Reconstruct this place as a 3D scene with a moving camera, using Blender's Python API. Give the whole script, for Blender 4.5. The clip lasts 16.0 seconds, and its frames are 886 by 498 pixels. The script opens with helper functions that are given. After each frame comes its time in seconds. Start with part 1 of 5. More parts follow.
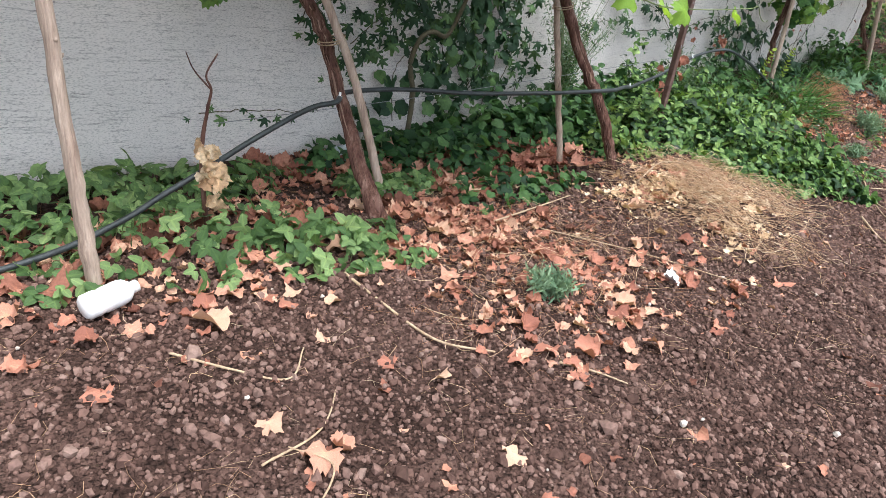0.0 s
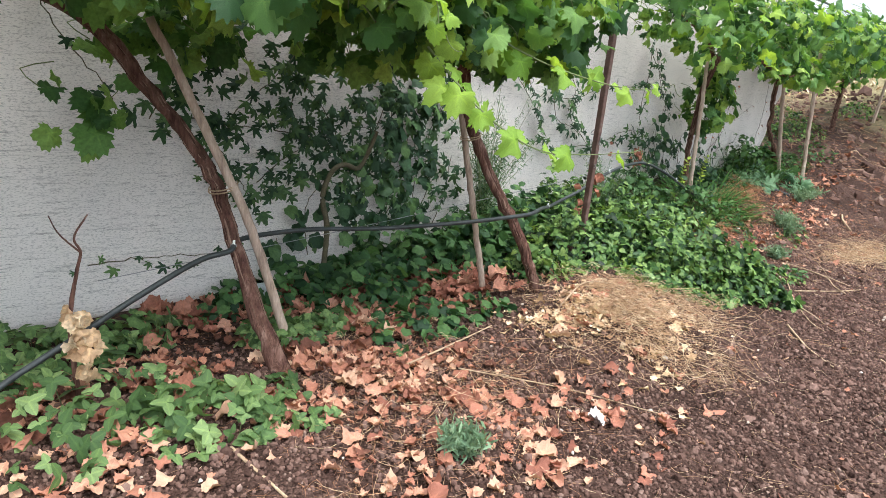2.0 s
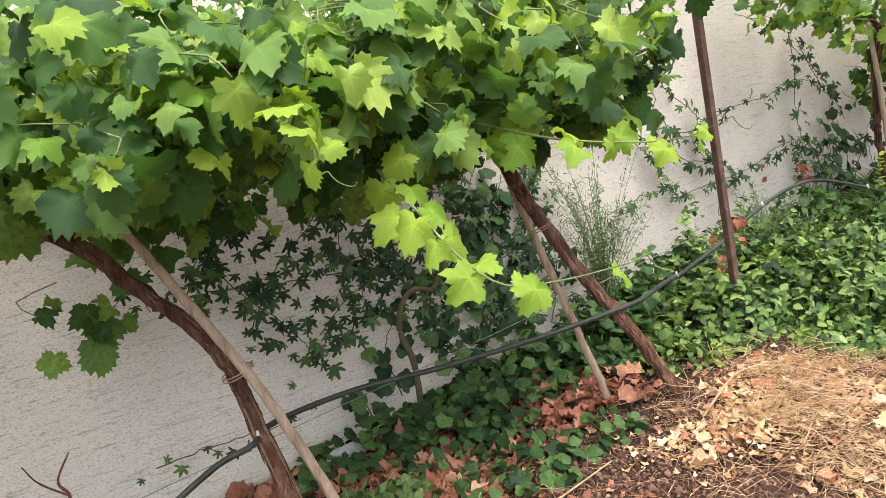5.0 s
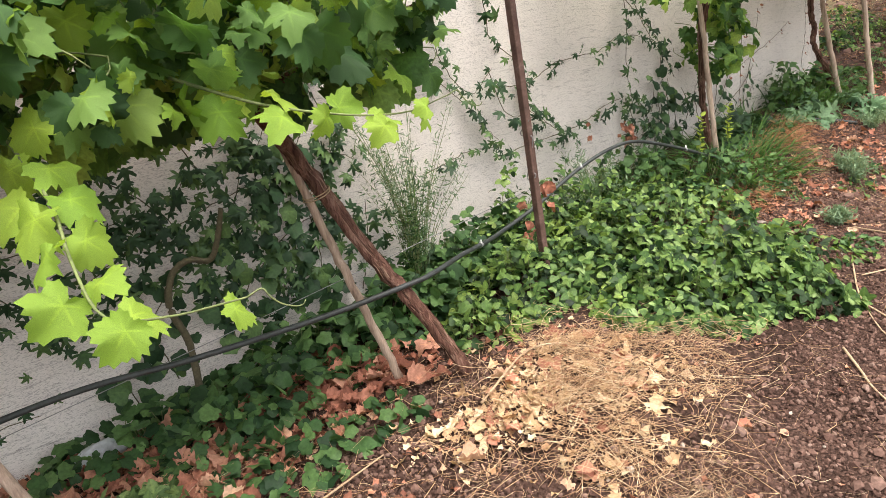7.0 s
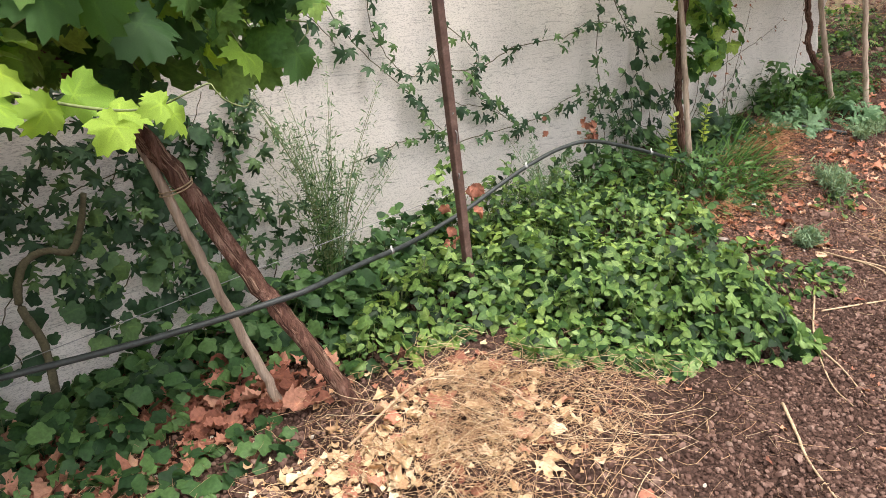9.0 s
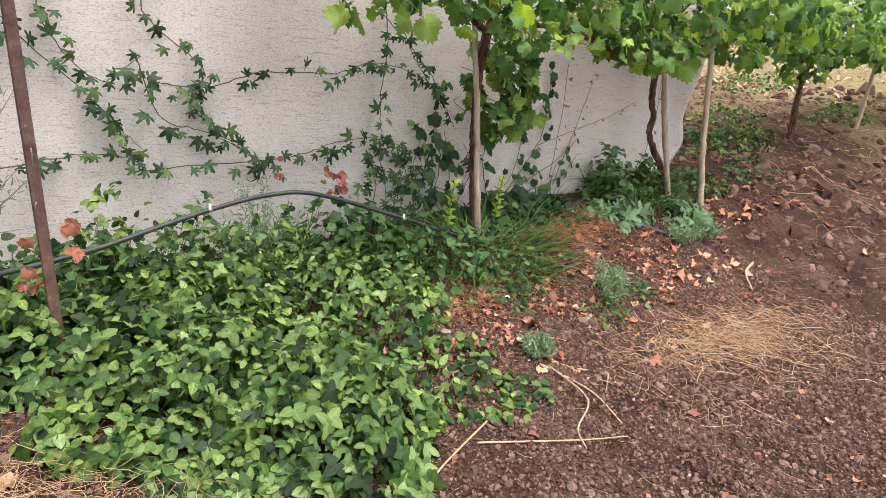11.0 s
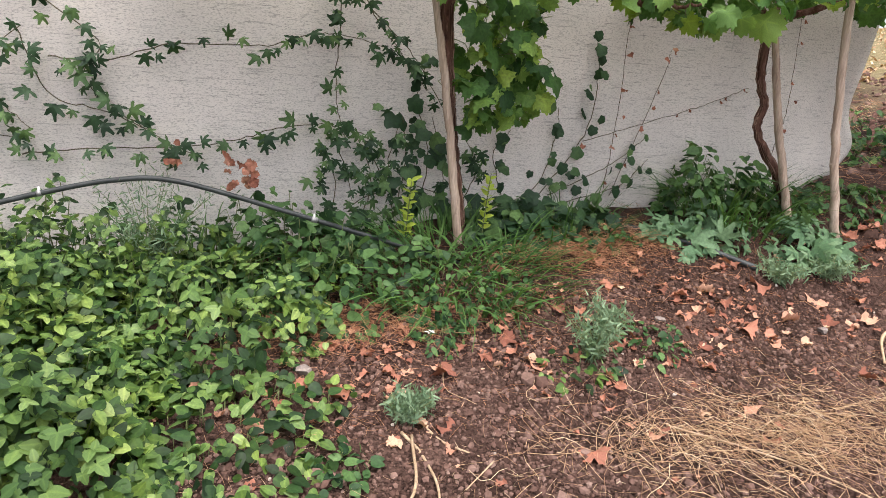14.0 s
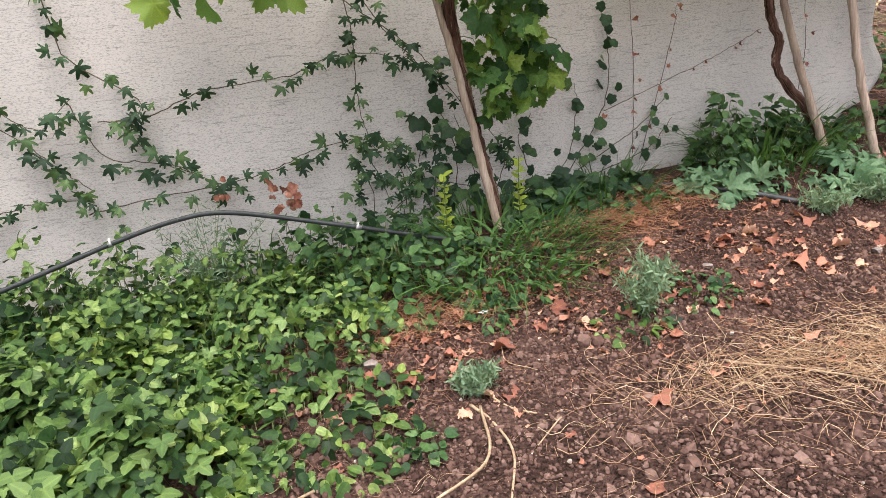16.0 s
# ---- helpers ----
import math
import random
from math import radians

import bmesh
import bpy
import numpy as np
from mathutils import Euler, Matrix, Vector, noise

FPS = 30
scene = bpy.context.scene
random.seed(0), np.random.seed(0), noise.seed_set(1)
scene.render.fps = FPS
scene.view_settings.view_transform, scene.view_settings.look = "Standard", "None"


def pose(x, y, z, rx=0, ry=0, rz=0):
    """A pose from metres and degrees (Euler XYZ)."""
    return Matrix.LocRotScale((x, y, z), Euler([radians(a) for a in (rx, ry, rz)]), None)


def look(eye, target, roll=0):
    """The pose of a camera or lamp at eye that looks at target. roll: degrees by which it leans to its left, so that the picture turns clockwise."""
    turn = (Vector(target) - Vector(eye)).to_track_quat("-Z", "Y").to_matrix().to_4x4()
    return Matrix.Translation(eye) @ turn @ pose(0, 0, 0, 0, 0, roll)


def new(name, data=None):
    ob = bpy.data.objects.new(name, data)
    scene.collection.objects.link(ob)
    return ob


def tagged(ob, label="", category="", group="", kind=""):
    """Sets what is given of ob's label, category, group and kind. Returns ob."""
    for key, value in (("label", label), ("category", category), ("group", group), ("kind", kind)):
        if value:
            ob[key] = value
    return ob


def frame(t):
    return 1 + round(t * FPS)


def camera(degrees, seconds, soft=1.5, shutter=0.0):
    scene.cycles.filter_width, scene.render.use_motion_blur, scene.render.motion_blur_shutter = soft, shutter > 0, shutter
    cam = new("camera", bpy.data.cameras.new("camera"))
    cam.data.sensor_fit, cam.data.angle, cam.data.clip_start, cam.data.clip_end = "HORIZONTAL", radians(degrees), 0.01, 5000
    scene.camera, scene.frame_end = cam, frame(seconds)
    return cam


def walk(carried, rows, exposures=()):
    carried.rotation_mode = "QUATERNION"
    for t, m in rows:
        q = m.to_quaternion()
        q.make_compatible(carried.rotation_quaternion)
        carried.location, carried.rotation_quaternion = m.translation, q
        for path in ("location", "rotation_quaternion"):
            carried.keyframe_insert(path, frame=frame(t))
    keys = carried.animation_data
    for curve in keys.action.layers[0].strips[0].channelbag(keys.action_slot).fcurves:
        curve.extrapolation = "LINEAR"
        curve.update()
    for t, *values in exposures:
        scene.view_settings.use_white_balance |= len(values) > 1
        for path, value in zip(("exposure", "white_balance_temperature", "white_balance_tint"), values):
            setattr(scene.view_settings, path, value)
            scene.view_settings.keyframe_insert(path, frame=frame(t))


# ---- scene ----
cam = camera(68.5, 16.0, soft=0.6)

EXPOSURE = [(0, 1.5, 5950, 9), (1.0, 1.5, 5700, 4), (1.5, 1.5, 5750, 5), (2.5, 1.72, 6500, 8), (3.5, 1.72, 6900, 8), (6, 1.7, 6950, 12), (9, 1.6, 6800, 12), (12.5, 1.45, 6600, 15), (16, 1.42, 6500, 15)]
PATH = [
    (0, (-0.201, -3.641, 1.285), (1.010, -2.309, 0.413), 9.7),
    (0.5, (-0.275, -3.706, 1.370), (1.028, -2.361, 0.669), 6.3),
    (0.6, (-0.350, -3.686, 1.384), (0.903, -2.336, 0.605), 2.3),
    (1, (-0.294, -3.717, 1.463), (1.075, -2.409, 0.819), 3.9),
    (1.5, (0.034, -3.633, 1.423), (1.353, -2.255, 0.823), 11.8),
    (2, (0.102, -3.593, 1.429), (1.458, -2.237, 0.861), 7.3),
    (2.2, (0.147, -3.485, 1.458), (1.587, -2.231, 0.862), 5.0),
    (2.5, (0.317, -3.510, 1.445), (1.633, -2.096, 0.926), 2.6),
    (3, (0.653, -3.471, 1.455), (1.874, -1.921, 1.128), 5.1),
    (3.5, (0.779, -3.543, 1.480), (1.835, -1.860, 1.258), 1.7),
    (3.7, (0.880, -3.634, 1.510), (1.804, -1.876, 1.273), 2.0),
    (5.8, (1.243, -3.416, 1.539), (2.181, -1.710, 1.080), -13.2),
    (6, (1.409, -3.491, 1.508), (2.336, -1.804, 0.964), -11.3),
    (6.1, (1.474, -3.447, 1.527), (2.447, -1.807, 0.927), -12.7),
    (6.5, (1.552, -3.505, 1.512), (2.541, -1.883, 0.887), -13.6),
    (7, (1.670, -3.442, 1.531), (2.795, -1.899, 0.936), -7.7),
    (7.5, (1.771, -3.389, 1.500), (2.964, -1.895, 0.911), -5.3),
    (7.7, (1.853, -3.365, 1.526), (3.034, -1.862, 0.938), -5.6),
    (8, (2.091, -3.460, 1.533), (3.212, -1.962, 0.825), -0.3),
    (8.5, (2.214, -3.486, 1.473), (3.180, -1.907, 0.715), -7.2),
    (9, (2.284, -3.363, 1.500), (3.393, -1.836, 0.838), -4.1),
    (9.5, (2.388, -3.416, 1.543), (3.576, -1.938, 0.909), 2.0),
    (10, (2.759, -3.517, 1.522), (3.986, -2.039, 0.967), 6.0),
    (10.2, (2.971, -3.597, 1.569), (4.284, -2.210, 0.978), 6.6),
    (12.3, (4.989, -3.800, 1.359), (5.966, -2.122, 0.882), 4.9),
    (12.5, (5.124, -3.802, 1.394), (6.104, -2.120, 0.934), 3.2),
    (13, (5.374, -3.709, 1.298), (6.155, -1.917, 0.878), 1.4),
    (13.5, (5.652, -3.716, 1.366), (6.230, -1.864, 0.876), 2.0),
    (14, (5.688, -3.718, 1.333), (6.301, -1.899, 0.773), 4.6),
    (14.5, (5.683, -3.764, 1.395), (6.261, -1.925, 0.864), -2.1),
    (15, (5.722, -3.806, 1.361), (6.339, -1.982, 0.819), -3.4),
    (15.5, (5.707, -3.844, 1.340), (6.275, -1.999, 0.817), -5.9),
    (16, (5.686, -3.888, 1.259), (6.149, -2.014, 0.735), -6.5),
]
walk(cam, [(t, look(e, g, r)) for t, e, g, r in PATH], EXPOSURE)


# ---------- light ----------
world = bpy.data.worlds.new("overcast")
scene.world = world
world.use_nodes = True
wn = world.node_tree
sky = wn.nodes.new("ShaderNodeTexSky")
sky.sky_type, sky.sun_disc = "NISHITA", False
sky.sun_elevation, sky.sun_rotation = radians(67), radians(209)
sky.dust_density, sky.air_density = 4.0, 1.0
sky_soft = wn.nodes.new("ShaderNodeHueSaturation")
sky_soft.inputs["Saturation"].default_value = 0.35
wn.links.new(sky.outputs[0], sky_soft.inputs["Color"])
wn.links.new(sky_soft.outputs[0], wn.nodes["Background"].inputs[0])
wn.nodes["Background"].inputs[1].default_value = 0.135
sun = new("sun", bpy.data.lights.new("sun", "SUN"))
sun.data.energy, sun.data.angle, sun.data.color = 1.5, radians(32), (1.0, 0.95, 0.88)
sun.matrix_world = look((0, 0, 10), (-2.0, 3.6, 0))

RNG = np.random.default_rng(7)


# ---------- materials ----------
def ramp_nodes(nt, fac, stops):
    r = nt.nodes.new("ShaderNodeValToRGB")
    while len(r.color_ramp.elements) < len(stops):
        r.color_ramp.elements.new(0.5)
    for e, (p, c) in zip(r.color_ramp.elements, stops):
        e.position, e.color = p, (*c, 1)
    nt.links.new(fac, r.inputs[0])
    return r.outputs[0]


def noise_tex(nt, scale, detail=4, rough=0.6, stretch=None):
    n = nt.nodes.new("ShaderNodeTexNoise")
    n.inputs["Scale"].default_value, n.inputs["Detail"].default_value = scale, detail
    n.inputs["Roughness"].default_value = rough
    tc = nt.nodes.new("ShaderNodeTexCoord")
    src = tc.outputs["Object"]
    if stretch:
        mp = nt.nodes.new("ShaderNodeMapping")
        mp.inputs["Scale"].default_value = stretch
        nt.links.new(src, mp.inputs[0])
        src = mp.outputs[0]
    nt.links.new(src, n.inputs["Vector"])
    return n.outputs["Fac"]


def mix_color(nt, fac, a, b, mode="MIX"):
    m = nt.nodes.new("ShaderNodeMix")
    m.data_type, m.blend_type = "RGBA", mode
    for sock, val in ((m.inputs[0], fac), (m.inputs[6], a), (m.inputs[7], b)):
        if isinstance(val, (int, float)):
            sock.default_value = val
        elif isinstance(val, tuple):
            sock.default_value = (*val, 1)
        else:
            nt.links.new(val, sock)
    return m.outputs[2]


def bump_node(nt, height, strength, dist):
    b = nt.nodes.new("ShaderNodeBump")
    b.inputs["Strength"].default_value, b.inputs["Distance"].default_value = strength, dist
    nt.links.new(height, b.inputs["Height"])
    return b.outputs[0]


def surface(name, stops, scale, rough=0.85, bump=0.4, dist=0.01, fine=None, fine_color=None, stretch=None, metallic=0.0):
    """A rough surface: colour ramp over noise, a finer noise on top, and bump."""
    m = bpy.data.materials.new(name)
    m.use_nodes = True
    nt = m.node_tree
    p = nt.nodes["Principled BSDF"]
    n1 = noise_tex(nt, scale, 6, 0.65, stretch)
    col = ramp_nodes(nt, n1, stops)
    n2 = noise_tex(nt, fine or scale * 8, 3, 0.6, stretch)
    if fine_color:
        f = ramp_nodes(nt, n2, [(0.55, (0, 0, 0)), (0.68, (1, 1, 1))])
        col = mix_color(nt, f, col, fine_color)
    else:
        v = ramp_nodes(nt, n2, [(0.3, (0.75,) * 3), (0.7, (1.15,) * 3)])
        col = mix_color(nt, 1.0, col, v, "MULTIPLY")
    nt.links.new(col, p.inputs["Base Color"])
    p.inputs["Roughness"].default_value, p.inputs["Metallic"].default_value = rough, metallic
    p.inputs["Specular IOR Level"].default_value = 0.1 if rough > 0.88 else 0.4
    nt.links.new(bump_node(nt, n2, bump, dist), p.inputs["Normal"])
    return m


def leafy(name, stops, per="island", trans=0.3, rough=0.55, vein=True, scale=60, wear=None, patch=None):
    """A leaf: hue by its own random number, blotches and fine grain, light through the blade."""
    m = bpy.data.materials.new(name)
    m.use_nodes = True
    nt = m.node_tree
    p = nt.nodes["Principled BSDF"]
    if per == "island":
        rnd = nt.nodes.new("ShaderNodeNewGeometry").outputs["Random Per Island"]
    else:
        rnd = nt.nodes.new("ShaderNodeObjectInfo").outputs["Random"]
    col = ramp_nodes(nt, rnd, stops)
    n1 = noise_tex(nt, scale, 3, 0.6)
    v = ramp_nodes(nt, n1, [(0.3, (0.72,) * 3), (0.7, (1.2,) * 3)])
    col = mix_color(nt, 1.0, col, v, "MULTIPLY")
    if patch:
        f = ramp_nodes(nt, noise_tex(nt, 2.6, 3, 0.6), [(0.45, (0, 0, 0)), (0.62, (1, 1, 1))])
        col = mix_color(nt, f, col, mix_color(nt, 1.0, col, patch, "MULTIPLY"))
    if wear:
        n3 = noise_tex(nt, scale * 0.4, 4, 0.7)
        f = ramp_nodes(nt, n3, [(0.62, (0, 0, 0)), (0.7, (1, 1, 1))])
        col = mix_color(nt, f, col, wear)
    if vein:
        at = nt.nodes.new("ShaderNodeAttribute")
        at.attribute_name = "vein"
        f = ramp_nodes(nt, at.outputs["Fac"], [(0.0, (0.6,) * 3), (0.35, (0, 0, 0))])
        light = mix_color(nt, 1.0, col, (1.6, 1.5, 1.3), "MULTIPLY")
        col = mix_color(nt, f, col, light)
    nt.links.new(col, p.inputs["Base Color"])
    p.inputs["Roughness"].default_value = rough
    p.inputs["Specular IOR Level"].default_value = 0.08 if rough > 0.75 else 0.25
    nt.links.new(bump_node(nt, n1, 0.35, 0.004), p.inputs["Normal"])
    tr = nt.nodes.new("ShaderNodeBsdfTranslucent")
    bright = mix_color(nt, 1.0, col, (1.35, 1.3, 0.7), "MULTIPLY")
    nt.links.new(bright, tr.inputs[0])
    mx = nt.nodes.new("ShaderNodeMixShader")
    mx.inputs[0].default_value = trans
    nt.links.new(p.outputs[0], mx.inputs[1])
    nt.links.new(tr.outputs[0], mx.inputs[2])
    nt.links.new(mx.outputs[0], nt.nodes["Material Output"].inputs[0])
    return m


GRAPE = [(0.0, (0.028, 0.074, 0.026)), (0.35, (0.075, 0.17, 0.046)), (0.7, (0.14, 0.26, 0.065)), (0.88, (0.22, 0.35, 0.085)), (1.0, (0.33, 0.46, 0.1))]
YOUNG = [(0.0, (0.15, 0.3, 0.04)), (1.0, (0.32, 0.46, 0.07))]
M_GRAPE_O = leafy("grape_leaf", GRAPE, "object", 0.42)
M_GRAPE = leafy("grape_foliage", GRAPE, trans=0.42)
M_YOUNG = leafy("young_grape_leaf", YOUNG, "object", 0.45)
M_CLIMB = leafy("climber_leaf", [(0.0, (0.014, 0.038, 0.018)), (0.6, (0.034, 0.08, 0.033)), (1.0, (0.095, 0.17, 0.055))], trans=0.22)
# Low stops are near black: shade of the leaf gaps put into random leaves.
M_COVER = leafy("cover_leaf", patch=(1.35, 1.2, 0.95), stops=[(0.0, (0.007, 0.02, 0.008)), (0.3, (0.03, 0.075, 0.022)), (0.6, (0.092, 0.172, 0.046)), (0.92, (0.16, 0.255, 0.075)), (1.0, (0.21, 0.31, 0.125))], trans=0.3, rough=0.5)
M_COVER_O = leafy("cover_leaf_near", [(0.0, (0.007, 0.02, 0.008)), (0.3, (0.03, 0.075, 0.022)), (0.6, (0.092, 0.172, 0.046)), (0.92, (0.16, 0.255, 0.075)), (1.0, (0.21, 0.31, 0.125))], "object", trans=0.3, rough=0.5)
M_WEED = leafy("weed_leaf", [(0.0, (0.016, 0.046, 0.018)), (0.5, (0.05, 0.115, 0.038)), (1.0, (0.11, 0.205, 0.065))], trans=0.3, vein=False)
M_SPROUT = leafy("sprout_leaf", [(0.0, (0.05, 0.1, 0.034)), (0.6, (0.12, 0.2, 0.068)), (1.0, (0.21, 0.3, 0.12))], trans=0.3)
M_SPROUT_O = leafy("sprout_leaf_near", [(0.0, (0.05, 0.1, 0.034)), (0.6, (0.12, 0.2, 0.068)), (1.0, (0.21, 0.3, 0.12))], "object", trans=0.3)
M_GREYWEED = leafy("grey_weed_leaf", [(0.0, (0.11, 0.19, 0.11)), (1.0, (0.23, 0.33, 0.2))], trans=0.2, vein=False)
M_BROAD = leafy("broad_weed_leaf", [(0.0, (0.07, 0.15, 0.075)), (1.0, (0.15, 0.25, 0.13))], trans=0.2, vein=False)
M_YELLOW = leafy("yellow_weed_leaf", [(0.0, (0.3, 0.42, 0.06)), (1.0, (0.42, 0.5, 0.09))], trans=0.4, vein=False)
M_GRASS = leafy("grass_blade", [(0.0, (0.032, 0.09, 0.024)), (1.0, (0.1, 0.2, 0.05))], trans=0.3, vein=False)
M_DRY = leafy("dry_leaf", wear=(0.14, 0.075, 0.055), stops=[(0.0, (0.11, 0.05, 0.036)), (0.4, (0.29, 0.125, 0.086)), (0.8, (0.46, 0.225, 0.15)), (1.0, (0.6, 0.4, 0.28))], trans=0.12, rough=0.8)
M_DRY_O = leafy("dry_leaf_single", wear=(0.14, 0.075, 0.055), per="object", stops=[(0.0, (0.22, 0.09, 0.064)), (0.5, (0.42, 0.19, 0.13)), (1.0, (0.58, 0.37, 0.26))], trans=0.12, rough=0.8)
M_RED = leafy("red_dry_leaf", [(0.0, (0.17, 0.066, 0.045)), (0.6, (0.35, 0.15, 0.105)), (1.0, (0.5, 0.27, 0.19))], trans=0.12, rough=0.8)
M_PALE = leafy("pale_dry_leaf", [(0.0, (0.42, 0.26, 0.15)), (0.6, (0.58, 0.42, 0.26)), (1.0, (0.7, 0.58, 0.42))], trans=0.12, rough=0.8)
M_STRAW = leafy("straw", [(0.0, (0.3, 0.17, 0.1)), (0.35, (0.48, 0.3, 0.18)), (0.75, (0.6, 0.42, 0.25)), (1.0, (0.74, 0.6, 0.42))], trans=0.1, rough=0.7, vein=False)
M_REDSTRAW = leafy("red_straw", [(0.0, (0.27, 0.115, 0.06)), (1.0, (0.58, 0.31, 0.17))], trans=0.1, rough=0.7, vein=False)
M_CLOD = leafy("soil_clod", [(0.0, (0.054, 0.031, 0.0245)), (0.5, (0.132, 0.078, 0.062)), (0.95, (0.19, 0.122, 0.099)), (1.0, (0.24, 0.165, 0.135))], trans=0.0, rough=0.95, vein=False)
M_PEBBLE = leafy("pale_pebble", [(0.0, (0.3, 0.24, 0.2)), (1.0, (0.6, 0.54, 0.47))], trans=0.0, rough=0.9, vein=False)
# Darker than the clods: the shade in their gaps is put into this colour.
M_SOIL = surface("soil", [(0.3, (0.031, 0.018, 0.0135)), (0.52, (0.068, 0.04, 0.032)), (0.72, (0.122, 0.076, 0.061))], 3.0, 0.95, 0.9, 0.03, 45)


def add_turf(m):
    """Dry turf on the field far behind the sheet's end, with a ragged edge."""
    nt = m.node_tree
    p = nt.nodes["Principled BSDF"]
    old = p.inputs["Base Color"].links[0].from_socket
    sep = nt.nodes.new("ShaderNodeSeparateXYZ")
    nt.links.new(nt.nodes.new("ShaderNodeTexCoord").outputs["Object"], sep.inputs[0])
    add = nt.nodes.new("ShaderNodeMath")
    add.operation = "MULTIPLY_ADD"
    nt.links.new(noise_tex(nt, 0.9, 5, 0.7), add.inputs[0])
    add.inputs[1].default_value = 6.0
    nt.links.new(sep.outputs[0], add.inputs[2])
    rng = nt.nodes.new("ShaderNodeMapRange")
    rng.inputs["From Min"].default_value, rng.inputs["From Max"].default_value = 15.0, 19.0
    nt.links.new(add.outputs[0], rng.inputs[0])
    turf = ramp_nodes(nt, noise_tex(nt, 7, 5, 0.7), [(0.3, (0.15, 0.13, 0.065)), (0.55, (0.27, 0.225, 0.12)), (0.75, (0.38, 0.32, 0.19))])
    nt.links.new(mix_color(nt, rng.outputs[0], old, turf), p.inputs["Base Color"])


def add_crumbs(m):
    """Relief of small crumbs between the clods."""
    nt = m.node_tree
    p = nt.nodes["Principled BSDF"]
    vo = nt.nodes.new("ShaderNodeTexVoronoi")
    vo.inputs["Scale"].default_value = 75
    nt.links.new(nt.nodes.new("ShaderNodeTexCoord").outputs["Object"], vo.inputs["Vector"])
    inv = nt.nodes.new("ShaderNodeMath")
    inv.operation = "SUBTRACT"
    inv.inputs[0].default_value = 1.0
    nt.links.new(vo.outputs["Distance"], inv.inputs[1])
    bump = nt.nodes.new("ShaderNodeBump")
    bump.inputs["Strength"].default_value, bump.inputs["Distance"].default_value = 1.0, 0.012
    nt.links.new(inv.outputs[0], bump.inputs["Height"])
    nt.links.new(p.inputs["Normal"].links[0].from_socket, bump.inputs["Normal"])
    nt.links.new(bump.outputs[0], p.inputs["Normal"])
    old = p.inputs["Base Color"].links[0].from_socket
    tint = ramp_nodes(nt, vo.outputs["Color"], [(0.1, (0.6, 0.58, 0.57)), (0.9, (1.35, 1.33, 1.3))])
    nt.links.new(mix_color(nt, 1.0, old, tint, "MULTIPLY"), p.inputs["Base Color"])


add_crumbs(M_SOIL)
add_turf(M_SOIL)
M_BARK = surface("vine_bark", [(0.3, (0.055, 0.025, 0.02)), (0.52, (0.16, 0.082, 0.062)), (0.72, (0.3, 0.185, 0.145))], 9, 0.9, 1.0, 0.02, 40, stretch=(3, 3, 0.4))
M_STRIP = leafy("bark_strip", [(0.0, (0.045, 0.022, 0.017)), (0.6, (0.14, 0.078, 0.057)), (1.0, (0.33, 0.22, 0.165))], trans=0.0, rough=0.9, vein=False)
M_POLE = surface("stake_wood", [(0.3, (0.24, 0.165, 0.125)), (0.5, (0.42, 0.32, 0.25)), (0.75, (0.56, 0.46, 0.38))], 6, 0.85, 0.7, 0.008, 40, stretch=(4, 4, 0.35))
M_TWIG = surface("dry_twig", [(0.3, (0.3, 0.2, 0.12)), (0.7, (0.5, 0.38, 0.25))], 14, 0.85, 0.5, 0.003)
M_STEM = surface("green_stem", [(0.3, (0.1, 0.13, 0.05)), (0.7, (0.2, 0.24, 0.09))], 14, 0.7, 0.3, 0.002)
M_DARKSTEM = surface("climber_stem", [(0.3, (0.06, 0.05, 0.03)), (0.7, (0.13, 0.11, 0.06))], 14, 0.8, 0.5, 0.003)
M_HOSE = surface("hose_rubber", [(0.3, (0.014, 0.018, 0.018)), (0.7, (0.045, 0.052, 0.052))], 12, 0.5, 0.25, 0.002, 120)
M_RUST = surface("rusted_steel", [(0.3, (0.07, 0.035, 0.028)), (0.55, (0.13, 0.075, 0.06)), (0.75, (0.2, 0.13, 0.11))], 14, 0.75, 0.5, 0.003, 90, metallic=0.15)
M_WIRE = surface("wire", [(0.3, (0.2, 0.2, 0.2)), (0.7, (0.4, 0.4, 0.4))], 20, 0.5, 0.1, 0.001, metallic=0.6)
M_ROPE = surface("dark_rope", [(0.3, (0.05, 0.05, 0.055)), (0.7, (0.12, 0.12, 0.13))], 20, 0.8, 0.4, 0.002)
M_TWINE = surface("jute_twine", [(0.3, (0.3, 0.22, 0.14)), (0.7, (0.48, 0.36, 0.24))], 30, 0.9, 0.5, 0.002)
M_WHITE = surface("white_plastic", [(0.3, (0.7, 0.7, 0.7)), (0.7, (0.82, 0.82, 0.8))], 8, 0.35, 0.1, 0.001, 20)
M_BAG = surface("grey_plastic", [(0.3, (0.4, 0.43, 0.46)), (0.7, (0.58, 0.6, 0.62))], 8, 0.45, 0.4, 0.004, 40)
M_STONE = surface("grey_stone", [(0.3, (0.16, 0.13, 0.12)), (0.7, (0.3, 0.26, 0.23))], 10, 0.9, 0.6, 0.006)
M_TEAL = surface("teal_scrap", [(0.3, (0.02, 0.35, 0.32)), (0.7, (0.04, 0.45, 0.4))], 10, 0.5, 0.2, 0.002)


